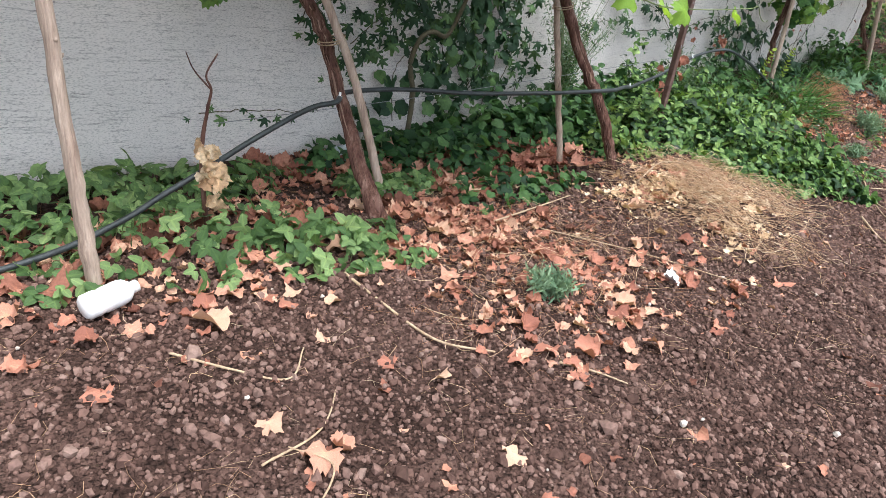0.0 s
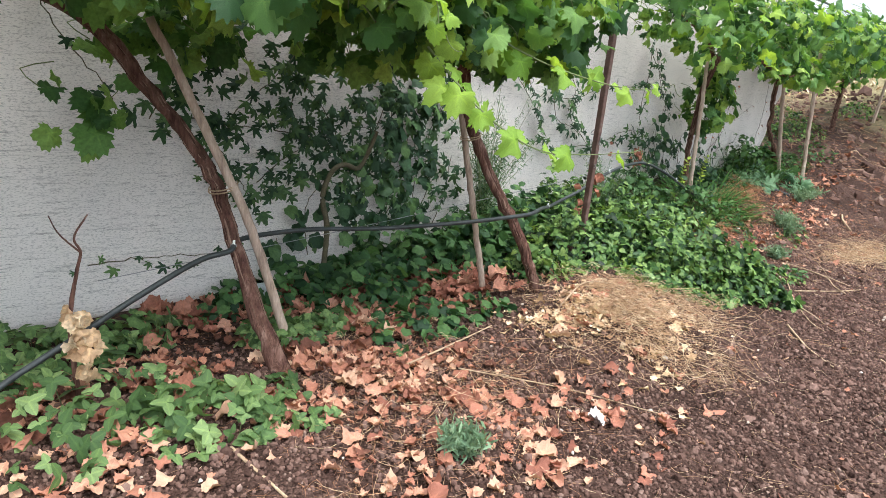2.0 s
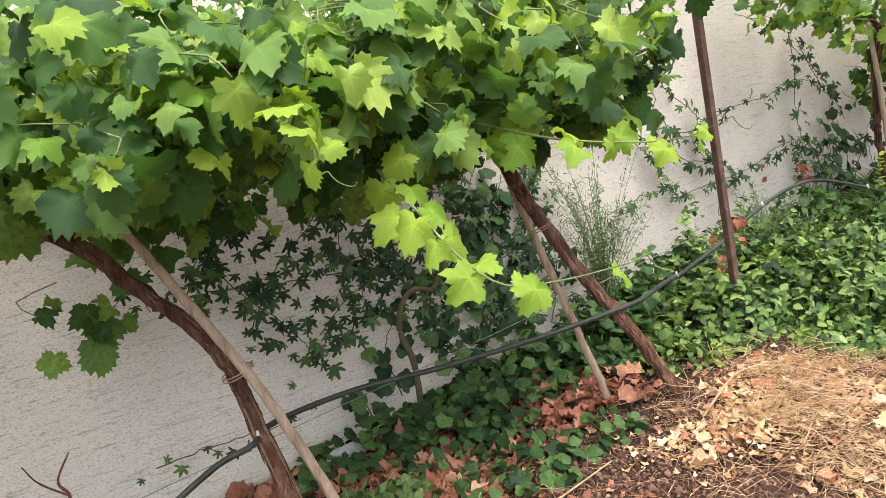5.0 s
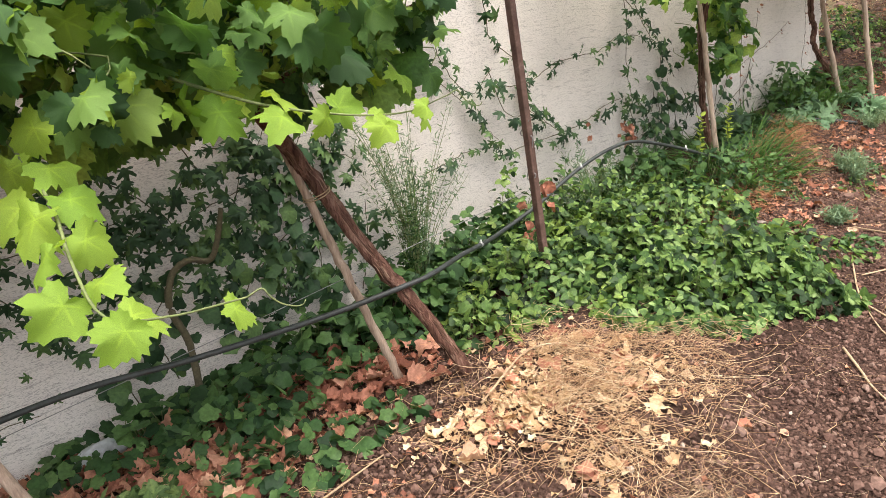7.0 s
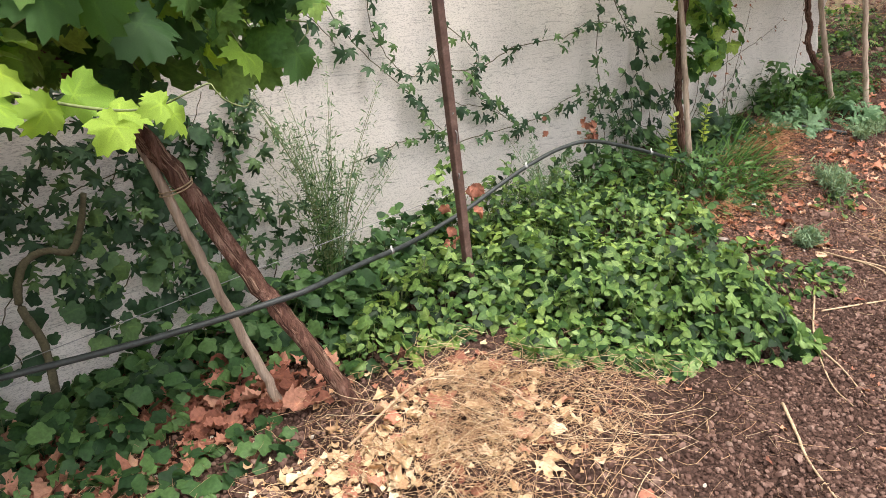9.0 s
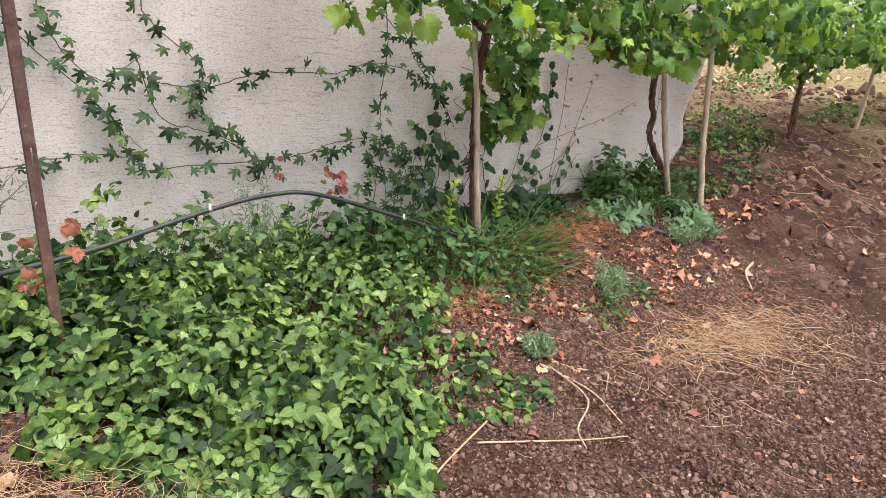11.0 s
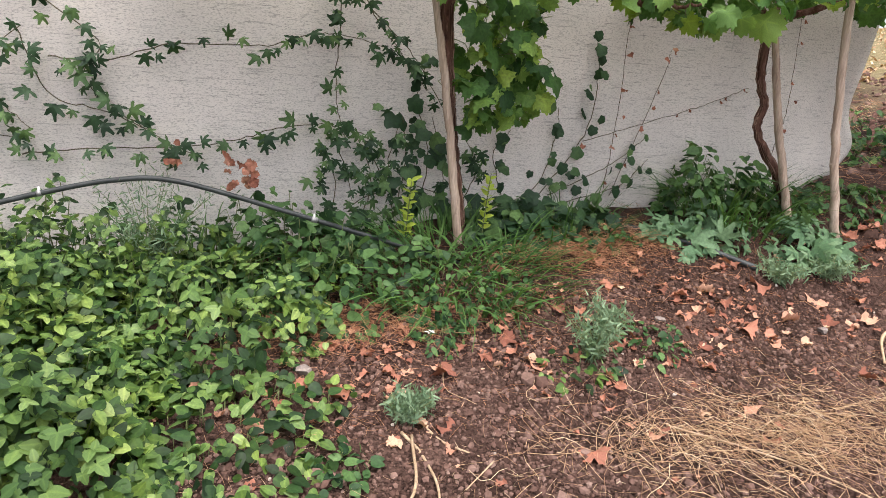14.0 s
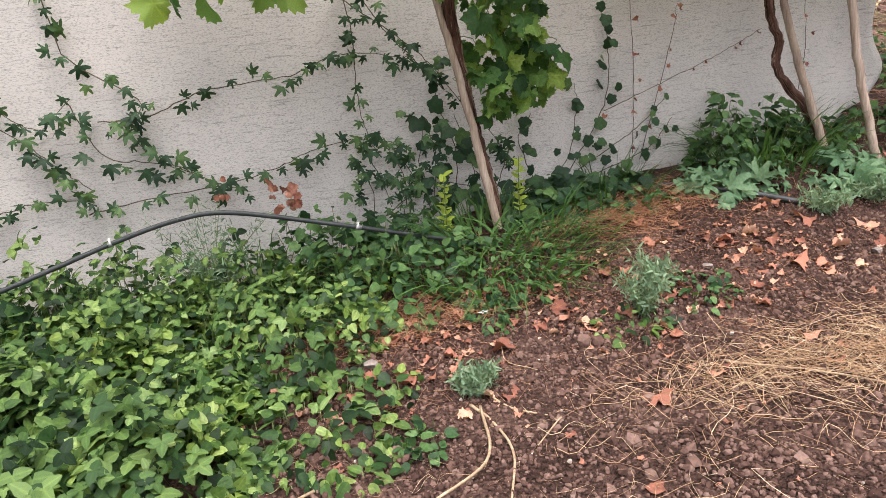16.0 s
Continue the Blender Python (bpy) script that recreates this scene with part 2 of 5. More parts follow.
def sheet_material():
    m = bpy.data.materials.new("woven_white_sheet")
    m.use_nodes = True
    nt = m.node_tree
    p = nt.nodes["Principled BSDF"]
    broad = noise_tex(nt, 1.2, 5, 0.6)
    col = ramp_nodes(nt, broad, [(0.3, (0.73, 0.7, 0.665)), (0.7, (0.85, 0.81, 0.765))])
    lines = noise_tex(nt, 9, 6, 0.8, (0.7, 1, 10))
    f = ramp_nodes(nt, lines, [(0.36, (0.58,) * 3), (0.45, (1, 1, 1))])
    col = mix_color(nt, 1.0, col, f, "MULTIPLY")
    speck = noise_tex(nt, 130, 2, 0.6, (0.6, 1, 1.6))
    f2 = ramp_nodes(nt, speck, [(0.32, (0.62,) * 3), (0.5, (1.02,) * 3)])
    col = mix_color(nt, 1.0, col, f2, "MULTIPLY")
    nt.links.new(col, p.inputs["Base Color"])
    p.inputs["Roughness"].default_value = 0.8
    nt.links.new(bump_node(nt, lines, 0.35, 0.006), p.inputs["Normal"])
    tr = nt.nodes.new("ShaderNodeBsdfTranslucent")
    nt.links.new(col, tr.inputs[0])
    mx = nt.nodes.new("ShaderNodeMixShader")
    mx.inputs[0].default_value = 0.46
    nt.links.new(p.outputs[0], mx.inputs[1])
    nt.links.new(tr.outputs[0], mx.inputs[2])
    nt.links.new(mx.outputs[0], nt.nodes["Material Output"].inputs[0])
    return m


M_SHEET = sheet_material()


# ---------- mesh helpers ----------
def mesh_of(name, v, f, mat, vein=None, smooth=True):
    """A mesh from arrays of points and of triangles or quads."""
    v, f = np.asarray(v, np.float32), np.asarray(f, np.int32)
    me = bpy.data.meshes.new(name)
    me.vertices.add(len(v))
    me.vertices.foreach_set("co", v.ravel())
    k = f.shape[1]
    me.loops.add(f.size)
    me.loops.foreach_set("vertex_index", f.ravel())
    me.polygons.add(len(f))
    me.polygons.foreach_set("loop_start", np.arange(0, f.size, k, dtype=np.int32))
    me.polygons.foreach_set("loop_total", np.full(len(f), k, np.int32))
    me.polygons.foreach_set("use_smooth", np.full(len(f), smooth))
    me.update(calc_edges=True)
    if vein is not None:
        a = me.attributes.new("vein", "FLOAT", "POINT")
        a.data.foreach_set("value", np.asarray(vein, np.float32))
    me.materials.append(mat)
    return me


def part(name, me, parent=None, label=""):
    ob = new(name, me)
    if parent is not None:
        ob.parent = parent
    return tagged(ob, label)


def empty(name, x, y, z, label, category, group="", kind=""):
    ob = new(name)
    ob.location = (x, y, z)
    bpy.context.view_layer.update()
    return tagged(ob, label, category, group, kind)


def smooth_line(pts, n):
    """n points on a smooth line through pts (Catmull-Rom)."""
    p = np.asarray(pts, float)
    if len(p) == 2:
        return p[0] + (p[1] - p[0]) * np.linspace(0, 1, n)[:, None]
    q = np.vstack([2 * p[0] - p[1], p, 2 * p[-1] - p[-2]])
    out = []
    for u in np.linspace(0, len(p) - 1 - 1e-6, n):
        i = int(u)
        t = u - i
        a, b, c, d = q[i:i + 4]
        out.append(0.5 * (2 * b + (c - a) * t + (2 * a - 5 * b + 4 * c - d) * t * t + (3 * b - a - 3 * c + d) * t ** 3))
    return np.array(out)


def tube(line, radii, sides=8, rough=0.0, seed=0):
    """A tube along a line with closed ends, as triangles. rough: how uneven its skin is."""
    line = np.asarray(line, float)
    n = len(line)
    rad = np.interp(np.linspace(0, 1, n), np.linspace(0, 1, len(radii)), radii)
    r = np.random.default_rng(seed)
    tan = np.gradient(line, axis=0)
    tan /= np.linalg.norm(tan, axis=1)[:, None] + 1e-9
    ref = np.array((0, 0, 1.0)) if abs(tan[:, 2]).mean() < 0.8 else np.array((1.0, 0, 0))
    a = np.cross(tan, ref)
    a /= np.linalg.norm(a, axis=1)[:, None] + 1e-9
    b = np.cross(tan, a)
    th = np.linspace(0, 2 * np.pi, sides, endpoint=False)
    ridge = 1 + rough * r.normal(0, 1, sides)[None] + rough * 0.8 * r.normal(0, 1, (n, sides))
    v = line[:, None] + (a[:, None] * np.cos(th)[None, :, None] + b[:, None] * np.sin(th)[None, :, None]) * (rad[:, None] * ridge)[..., None]
    v = v.reshape(-1, 3)
    i, j = np.meshgrid(np.arange(n - 1), np.arange(sides), indexing="ij")
    k = (j + 1) % sides
    p0, p1, p2, p3 = i * sides + j, i * sides + k, (i + 1) * sides + k, (i + 1) * sides + j
    f = np.concatenate([np.stack([p0, p1, p2], -1).reshape(-1, 3), np.stack([p0, p2, p3], -1).reshape(-1, 3)])
    v = np.vstack([v, line[0], line[-1]])
    c0, c1 = n * sides, n * sides + 1
    js = np.arange(sides)
    ks = (js + 1) % sides
    f = np.vstack([f, np.stack([np.full(sides, c0), ks, js], -1), np.stack([np.full(sides, c1), (n - 1) * sides + js, (n - 1) * sides + ks], -1)])
    return v, f


def joined(pieces):
    """Several (v, f) pairs as one."""
    vs, fs, o = [], [], 0
    for v, f in pieces:
        vs.append(v)
        fs.append(np.asarray(f) + o)
        o += len(v)
    return np.vstack(vs), np.vstack(fs)


def frames_of(normals, tips, scale):
    """Turn matrices whose z is the normal and whose y leans to the tip, times a scale per item."""
    z = normals / (np.linalg.norm(normals, axis=1)[:, None] + 1e-9)
    y = tips - z * np.sum(tips * z, axis=1)[:, None]
    y /= np.linalg.norm(y, axis=1)[:, None] + 1e-9
    x = np.cross(y, z)
    return np.stack([x, y, z], -1) * np.asarray(scale).reshape(-1, 1, 1)


def strewn(templates, pos, mats):
    """Copies of the templates (v, f, vein) at the places, as one array mesh."""
    pos, mats = np.asarray(pos), np.asarray(mats)
    which = RNG.integers(0, len(templates), len(pos))
    vs, fs, ws, o = [], [], [], 0
    for i, (tv, tf, tw) in enumerate(templates):
        sel = which == i
        k = int(sel.sum())
        if not k:
            continue
        v = np.einsum("nij,vj->nvi", mats[sel], tv) + pos[sel][:, None]
        f = tf[None] + (np.arange(k) * len(tv))[:, None, None] + o
        vs.append(v.reshape(-1, 3))
        fs.append(f.reshape(-1, 3))
        ws.append(np.tile(tw, k))
        o += k * len(tv)
    return np.vstack(vs), np.vstack(fs), np.concatenate(ws)


def lobed_leaf(seed, lobes, width, teeth=0.08, rim=28, cup=0.18, wave=0.08, curl=0.0, depth=0.3):
    """A lobed leaf of radius about 1 with its stalk at the origin and its tip along y."""
    r = np.random.default_rng(seed)
    th = np.linspace(-np.pi, np.pi, rim, endpoint=False) + np.pi / rim
    rad = np.full(rim, 0.2)
    for a, l in lobes:
        d = np.abs((th - a + np.pi) % (2 * np.pi) - np.pi)
        rad = np.maximum(rad, l * np.clip(1 - depth * (d / width) ** 1.5, 0.2, 1) * (d < 1.0))
    rad *= 1 + teeth * np.where(np.arange(rim) % 2, 1, -1) + r.normal(0, 0.035, rim)
    x, y = rad * np.sin(th), rad * np.cos(th) + 0.35
    rr = np.hypot(x, y - 0.35)
    z = -cup * rr ** 2 + 0.1 * np.abs(x) + wave * rr * np.sin(3 * th + r.uniform(0, 6)) + curl * rr ** 2 * np.sin(2 * th + r.uniform(0, 6)) + curl * 0.6 * r.normal(0, 0.5, rim) * rr
    mid = np.stack([x * 0.52, (y - 0.35) * 0.52 + 0.35, z * 0.3], -1)[::2]
    v = np.vstack([[(0, 0.35, 0)], mid, np.stack([x, y, z], -1)])
    h = rim // 2
    f = []
    for i in range(h):
        j = (i + 1) % h
        a, b = 1 + i, 1 + j
        o0, o1, o2 = 1 + h + 2 * i, 1 + h + 2 * i + 1, 1 + h + (2 * i + 2) % rim
        f += [(0, b, a), (a, o1, o0), (a, b, o1), (b, o2, o1)]
    vein = np.ones(len(v))
    vein[0] = 0.0
    for i in range(h):
        t = th[2 * i]
        near = min(abs((t - a + np.pi) % (2 * np.pi) - np.pi) for a, _ in lobes)
        vein[1 + i] = min(1.0, near * 2.2)
    f = np.array(f)[:, ::-1]
    return v, f, vein


def oval_leaf(seed, ratio=0.62, n=10, cup=0.15):
    r = np.random.default_rng(seed)
    th = np.linspace(0, 2 * np.pi, n, endpoint=False)
    y = 0.5 - 0.5 * np.cos(th)
    x = ratio * 0.5 * np.sin(th) * (1.4 - 0.85 * y)
    z = cup * np.abs(x) * 1.5 - cup * 0.8 * y ** 2 + r.normal(0, 0.02, n)
    v = np.vstack([[(0, 0.45, 0)], np.stack([x, y, z], -1)])
    f = np.array([(0, 1 + (i + 1) % n, 1 + i) for i in range(n)])
    vein = np.ones(n + 1)
    vein[[0, 1, 1 + n // 2]] = 0.0
    return v, f, vein


def trefoil(seed, ratio=0.85):
    """Three oval leaflets on one stalk."""
    r = np.random.default_rng(seed)
    vs, fs, ws, o = [], [], [], 0
    for a in (0, 1.75, -1.75):
        v, f, w = oval_leaf(seed + int(a * 10), ratio, 8, 0.12)
        a += r.normal(0, 0.15)
        c, s = math.cos(a), math.sin(a)
        v = v @ np.array([[c, s, 0], [-s, c, 0], [0, 0, 1]])
        v[:, 2] -= 0.12 * np.hypot(v[:, 0], v[:, 1])
        vs.append(v)
        fs.append(f + o)
        ws.append(w)
        o += len(v)
    return np.vstack(vs), np.vstack(fs), np.concatenate(ws)


def blade(seed, seg=4, width=0.03, bend=0.5):
    """A grass blade of length 1 that rises along z and bends along y."""
    r = np.random.default_rng(seed)
    b = bend * r.uniform(0.5, 1.4)
    t = np.linspace(0, 1, seg + 1)
    c = np.stack([0.06 * np.sin(3 * t + r.uniform(0, 6)) * t, b * t ** 2, t * (1 - 0.35 * b * t)], -1)
    w = width * (1 - t) ** 0.6 + 0.002
    v = np.vstack([c - np.stack([w, 0 * w, 0 * w], -1), c + np.stack([w, 0 * w, 0.3 * w], -1)])
    n = seg + 1
    f = []
    for i in range(seg):
        f += [(i, i + 1, n + i + 1), (i, n + i + 1, n + i)]
    return v, np.array(f), np.ones(len(v))


def strand(seed, width=0.0065, seg=5, wiggle=0.8):
    """A straw of length 1 that lies along y, three-sided."""
    r = np.random.default_rng(seed)
    t = np.linspace(-0.5, 0.5, seg + 1)
    p = r.normal(0, 1, 4)
    line = np.stack([wiggle * (p[0] * (t ** 2 - 0.1) + 0.3 * p[1] * np.sin(6 * t)), t, wiggle * (0.35 * p[2] * (t ** 2) + 0.12 * p[3] * np.sin(5 * t))], -1)
    v, f = tube(line, [width, width * 0.6], 3)
    return v, f, np.ones(len(v))


def lump(seed):
    """An angular lump of radius about 1."""
    r = np.random.default_rng(seed)
    bm = bmesh.new()
    bmesh.ops.create_icosphere(bm, subdivisions=1, radius=1)
    v = np.array([x.co[:] for x in bm.verts])
    f = np.array([[q.index for q in p.verts] for p in bm.faces])
    bm.free()
    v = v * (1 + r.normal(0, 0.2, (len(v), 1))) * np.array((1, r.uniform(0.7, 1.1), r.uniform(0.6, 0.9)))
    return v, f, np.ones(len(v))


L5 = [(0, 1.0), (1.05, 0.88), (-1.05, 0.88), (2.1, 0.66), (-2.1, 0.66)]
T_GRAPE = [lobed_leaf(s, L5, 0.5, 0.08, 38, 0.36, 0.24, 0.18, 0.17 + 0.05 * (s % 3)) for s in range(8)]
T_CLIMB = [lobed_leaf(20 + s, [(0, 1.0), (0.85, 0.92), (-0.85, 0.92), (1.75, 0.75), (-1.75, 0.75)], 0.42, 0.04, 30, 0.4, 0.14, 0.1, 0.72) for s in range(5)]
T_IVY = [lobed_leaf(40 + s, [(0, 1.0), (1.1, 0.8), (-1.1, 0.8), (2.2, 0.7), (-2.2, 0.7)], 0.55, 0.03, 20, 0.24, 0.08, 0.05, 0.22) for s in range(4)]


def crumpled(leaf, seed):
    """A dead leaf: rolled in at the sides, bent along its length and creased."""
    v, f, w = leaf
    r = np.random.default_rng(seed)
    c, b, tw = r.uniform(0.7, 1.9), r.uniform(0.3, 1.2), r.uniform(-0.6, 0.6)
    x, y, z = v[:, 0], v[:, 1] - 0.35, v[:, 2]
    x2, z2 = np.sin(c * x) / c, z * 0.5 + (1 - np.cos(c * x)) / c
    y3, z3 = np.sin(b * y) / b, z2 + (1 - np.cos(b * y)) / b
    p = np.stack([x2 * np.cos(tw * y) - z3 * np.sin(tw * y), y3 + 0.35, z3 * np.cos(tw * y) + x2 * np.sin(tw * y)], -1)
    crease = np.array([noise.noise((q[0] * 3.1 + seed, q[1] * 3.1, q[2] * 2)) for q in v])
    p[:, 2] += 0.3 * crease
    p[:, 0] += 0.1 * crease
    return p, f, w


T_DRY = [crumpled(lobed_leaf(60 + s, L5, 0.8, 0.07, 28, 0.3, 0.3, 0.3, 0.16), s) for s in range(6)] + [lobed_leaf(70 + s, L5, 0.6, 0.09, 28, 0.2, 0.3, 0.35, 0.3) for s in range(5)]
T_SCRAP = [crumpled(lobed_leaf(80 + s, L5[:3], 0.8, 0.15, 12, 0.4, 0.4, 0.4), 30 + s) for s in range(6)]
T_OVAL = [oval_leaf(s, 0.55 + 0.1 * (s % 3)) for s in range(5)]
T_TREFOIL = [trefoil(100 + s, 0.72) for s in range(5)]
T_OVATE = [oval_leaf(200 + s, 0.85, 12, 0.1) for s in range(4)]
T_BLADE = [blade(s) for s in range(6)]
T_STRAND = [strand(s) for s in range(8)]
T_LUMP = [lump(s) for s in range(8)]


def flat_frames(n, size, tilt=0.35, lo=0.6, hi=1.3):
    nrm = np.stack([RNG.normal(0, tilt, n), RNG.normal(0, tilt, n), np.ones(n)], -1)
    a = RNG.uniform(0, 2 * np.pi, n)
    return frames_of(nrm, np.stack([np.cos(a), np.sin(a), 0 * a], -1), size * RNG.uniform(lo, hi, n))


# ---------- the lie of the land ----------
def smooth_step(a, b, x):
    t = np.clip((np.asarray(x, float) - a) / (b - a), 0, 1)
    return t * t * (3 - 2 * t)


def land(x, y):
    """Height of the ground: a bank rises to the sheet further along the row, and the field rises behind its end."""
    x, y = np.asarray(x, float), np.asarray(y, float)
    bank = np.interp(x, [-5, 0, 2, 3, 4.2, 5.5, 6.8, 8, 10, 14], [-0.1, -0.1, -0.08, 0.0, 0.16, 0.17, 0.37, 0.46, 0.55, 0.6])
    z = bank * smooth_step(-1.9, -0.2, y)
    z = z + 0.185 * (x - 9.6) * (x > 9.6) * np.clip(1 - (x - 9.6) / 120, 0, 1) * smooth_step(-6, -1.0, y + 0.25 * np.clip(x - 9.6, 0, 30))
    z = z + 0.12 * np.exp(-(((x - 3.5) / 0.6) ** 2 + ((y + 1.7) / 0.5) ** 2))
    z = z + 0.05 * np.exp(-(((x - 4.05) / 0.35) ** 2 + ((y + 1.45) / 0.3) ** 2))
    z = z + 0.04 * np.exp(-(((x - 1.3) / 0.8) ** 2 + ((y + 1.1) / 0.35) ** 2))
    return z


def rough_land(x, y):
    """The same with clods and footmarks."""
    z = land(x, y)
    k = np.exp(-np.clip(np.abs(x - 5) - 7, 0, 50) / 4)
    b = np.array([noise.noise((a * 2.1, c * 2.1, 0.3)) * 0.022 + noise.noise((a * 9, c * 9, 1.3)) * 0.012 + noise.noise((a * 27, c * 27, 2.3)) * 0.006 for a, c in zip(np.ravel(x), np.ravel(y))])
    return z + b.reshape(np.shape(z)) * k


def spread(near_a, near_b, step, far_a, far_b):
    core = np.arange(near_a, near_b, step)
    out = [core]
    lo, hi, s1, s2 = [], [], step, step
    a, b = near_a, core[-1]
    while a > far_a:
        s1 *= 1.25
        a -= s1
        lo.append(a)
    while b < far_b:
        s2 *= 1.25
        b += s2
        hi.append(b)
    return np.array(lo[::-1] + list(core) + hi)


def build_ground():
    gx, gy = spread(-1.2, 10.2, 0.035, -300, 600), spread(-3.6, 0.2, 0.035, -300, 600)
    X, Y = np.meshgrid(gx, gy, indexing="ij")
    Z = rough_land(X, Y)
    v = np.stack([X, Y, Z], -1).reshape(-1, 3)
    nx, ny = len(gx), len(gy)
    i, j = np.meshgrid(np.arange(nx - 1), np.arange(ny - 1), indexing="ij")
    p = i * ny + j
    f = np.stack([p, p + ny, p + ny + 1, p + 1], -1).reshape(-1, 4)
    tagged(new("ground", mesh_of("ground", v, f, M_SOIL)), "dark brown tilled soil of a vineyard bank", "ground", kind="structure")


build_ground()


def stuff(name, templates, pos, mats, mat, label, category, parent=None):
    v, f, w = strewn(templates, pos, mats)
    ob = part(name, mesh_of(name, v, f, mat, w), parent)
    return tagged(ob, label, category if parent is None else "", kind="stuff")


def scatter(n, x0, x1, y0, y1, keep=None):
    """n places on the ground in a box, thinned by keep(x, y), which gives a chance."""
    x, y = RNG.uniform(x0, x1, n), RNG.uniform(y0, y1, n)
    if keep is not None:
        sel = RNG.uniform(0, 1, n) < keep(x, y)
        x, y = x[sel], y[sel]
    return np.stack([x, y, land(x, y)], -1)


def blob(x, y, cx, cy, rx, ry, p=2.0):
    return np.exp(-((np.abs(x - cx) / rx) ** p + (np.abs(y - cy) / ry) ** p))


# ---------- the hanging sheet ----------
SHEET_TOP, SHEET_END = 2.78, 10.05


def sheet_y(x):
    return -0.2 * smooth_step(3.6, 1.6, x)


def build_sheet():
    xs, us = np.linspace(-6, SHEET_END, 260), np.linspace(0, 1, 40)
    X, U = np.meshgrid(xs, us, indexing="ij")
    low = land(X, 0 * X) - 0.04
    Z = low + (SHEET_TOP - low) * U
    Yv = sheet_y(X) + 0.012 * np.sin(X * 3.1 + 1) * U + 0.02 * np.sin(X * 1.3) + 0.008 * np.sin(X * 11 + 3 * U)
    e = smooth_step(SHEET_END - 0.7, SHEET_END, X)
    Z = Z + e * 0.1 * (1 - U)
    Yv = Yv + e * (0.16 * np.sin(U * 7 + 0.5) * (1 - U) + 0.1 * (1 - U) ** 3)
    X = X + e * (0.06 * np.sin(U * 9) + 0.22 * np.exp(-((U - 0.1) / 0.1) ** 2))
    v = np.stack([X, Yv, Z], -1).reshape(-1, 3)
    nx, ny = X.shape
    i, j = np.meshgrid(np.arange(nx - 1), np.arange(ny - 1), indexing="ij")
    p = i * ny + j
    f = np.stack([p, p + ny, p + ny + 1, p + 1], -1).reshape(-1, 4)
    wall = new("wall_north", mesh_of("sheet", v, f, M_SHEET))
    wall.modifiers.new("thickness", "SOLIDIFY").thickness = 0.004
    tagged(wall, "tall off-white woven plastic sheet hung as a fence", "fence sheet", kind="structure")
    rope = empty("rope", 2, 0, SHEET_TOP, "dark rope along the top hem of the white sheet", "rope")
    line = np.stack([np.linspace(-6, 14, 80), sheet_y(np.linspace(-6, 14, 80)) - 0.01, SHEET_TOP + 0.012 - 0.012 * np.abs(np.sin(np.linspace(0, 14, 80)))], -1) - np.array((2, 0, SHEET_TOP))
    part("cord", mesh_of("cord", *tube(line, [0.012], 6), M_ROPE), rope)


build_sheet()


# ---------- leaves as things of a vine ----------
LEAF_MESH = [mesh_of("leaf", v * 1.0, f, M_GRAPE_O, w) for v, f, w in T_GRAPE]
YOUNG_MESH = [mesh_of("young_leaf", v * 1.0, f, M_YOUNG, w) for v, f, w in T_GRAPE]


def leaf_objects(parent, pos, mats, meshes, name="leaf"):
    base = Vector(parent.location)
    for i in range(len(pos)):
        ob = new(name, meshes[int(RNG.integers(0, len(meshes)))])
        ob.parent = parent
        m = Matrix([[*map(float, r), 0] for r in mats[i]] + [[0, 0, 0, 1]])
        ob.matrix_basis = Matrix.Translation(Vector(map(float, pos[i])) - base) @ m


def canopy_leaves(boxes, size=0.08):
    """Leaf places and turns in boxes (x0, x1, y0, y1, z0, z1, count); the leaves lean out to the open side and hang."""
    P, N, S = [], [], []
    for x0, x1, y0, y1, z0, z1, n in boxes:
        p = np.stack([RNG.uniform(x0, x1, n), RNG.uniform(y0, y1, n), RNG.uniform(z0, z1, n)], -1)
        c, h = np.array(((x0 + x1) / 2, (y0 + y1) / 2, (z0 + z1) / 2)), np.array(((x1 - x0) / 2, (y1 - y0) / 2, (z1 - z0) / 2))
        q = (p - c) / h
        r = np.sum(np.abs(q[:, 1:]) ** 2.6, 1) + np.abs(q[:, 0]) ** 6
        lump_y = 0.3 * np.sin(p[:, 0] * 5.1 + p[:, 2] * 3) + 0.25 * np.sin(p[:, 0] * 11 + 2)
        keep = r < 1.15 + 0.5 * lump_y
        p, q = p[keep], q[keep]
        nrm = np.stack([RNG.normal(0, 0.6, len(p)), -0.4 + 0.4 * q[:, 1] + RNG.normal(0, 0.5, len(p)), 0.5 + 0.4 * q[:, 2] + RNG.normal(0, 0.45, len(p))], -1)
        P.append(p)
        N.append(nrm)
        S.append(size * RNG.uniform(0.45, 1.2, len(p)))
    P, N, S = np.vstack(P), np.vstack(N), np.concatenate(S)
    tips = np.stack([RNG.normal(0, 0.5, len(P)), RNG.normal(-0.35, 0.4, len(P)), RNG.normal(-0.9, 0.35, len(P))], -1)
    return P, frames_of(N, tips, S)


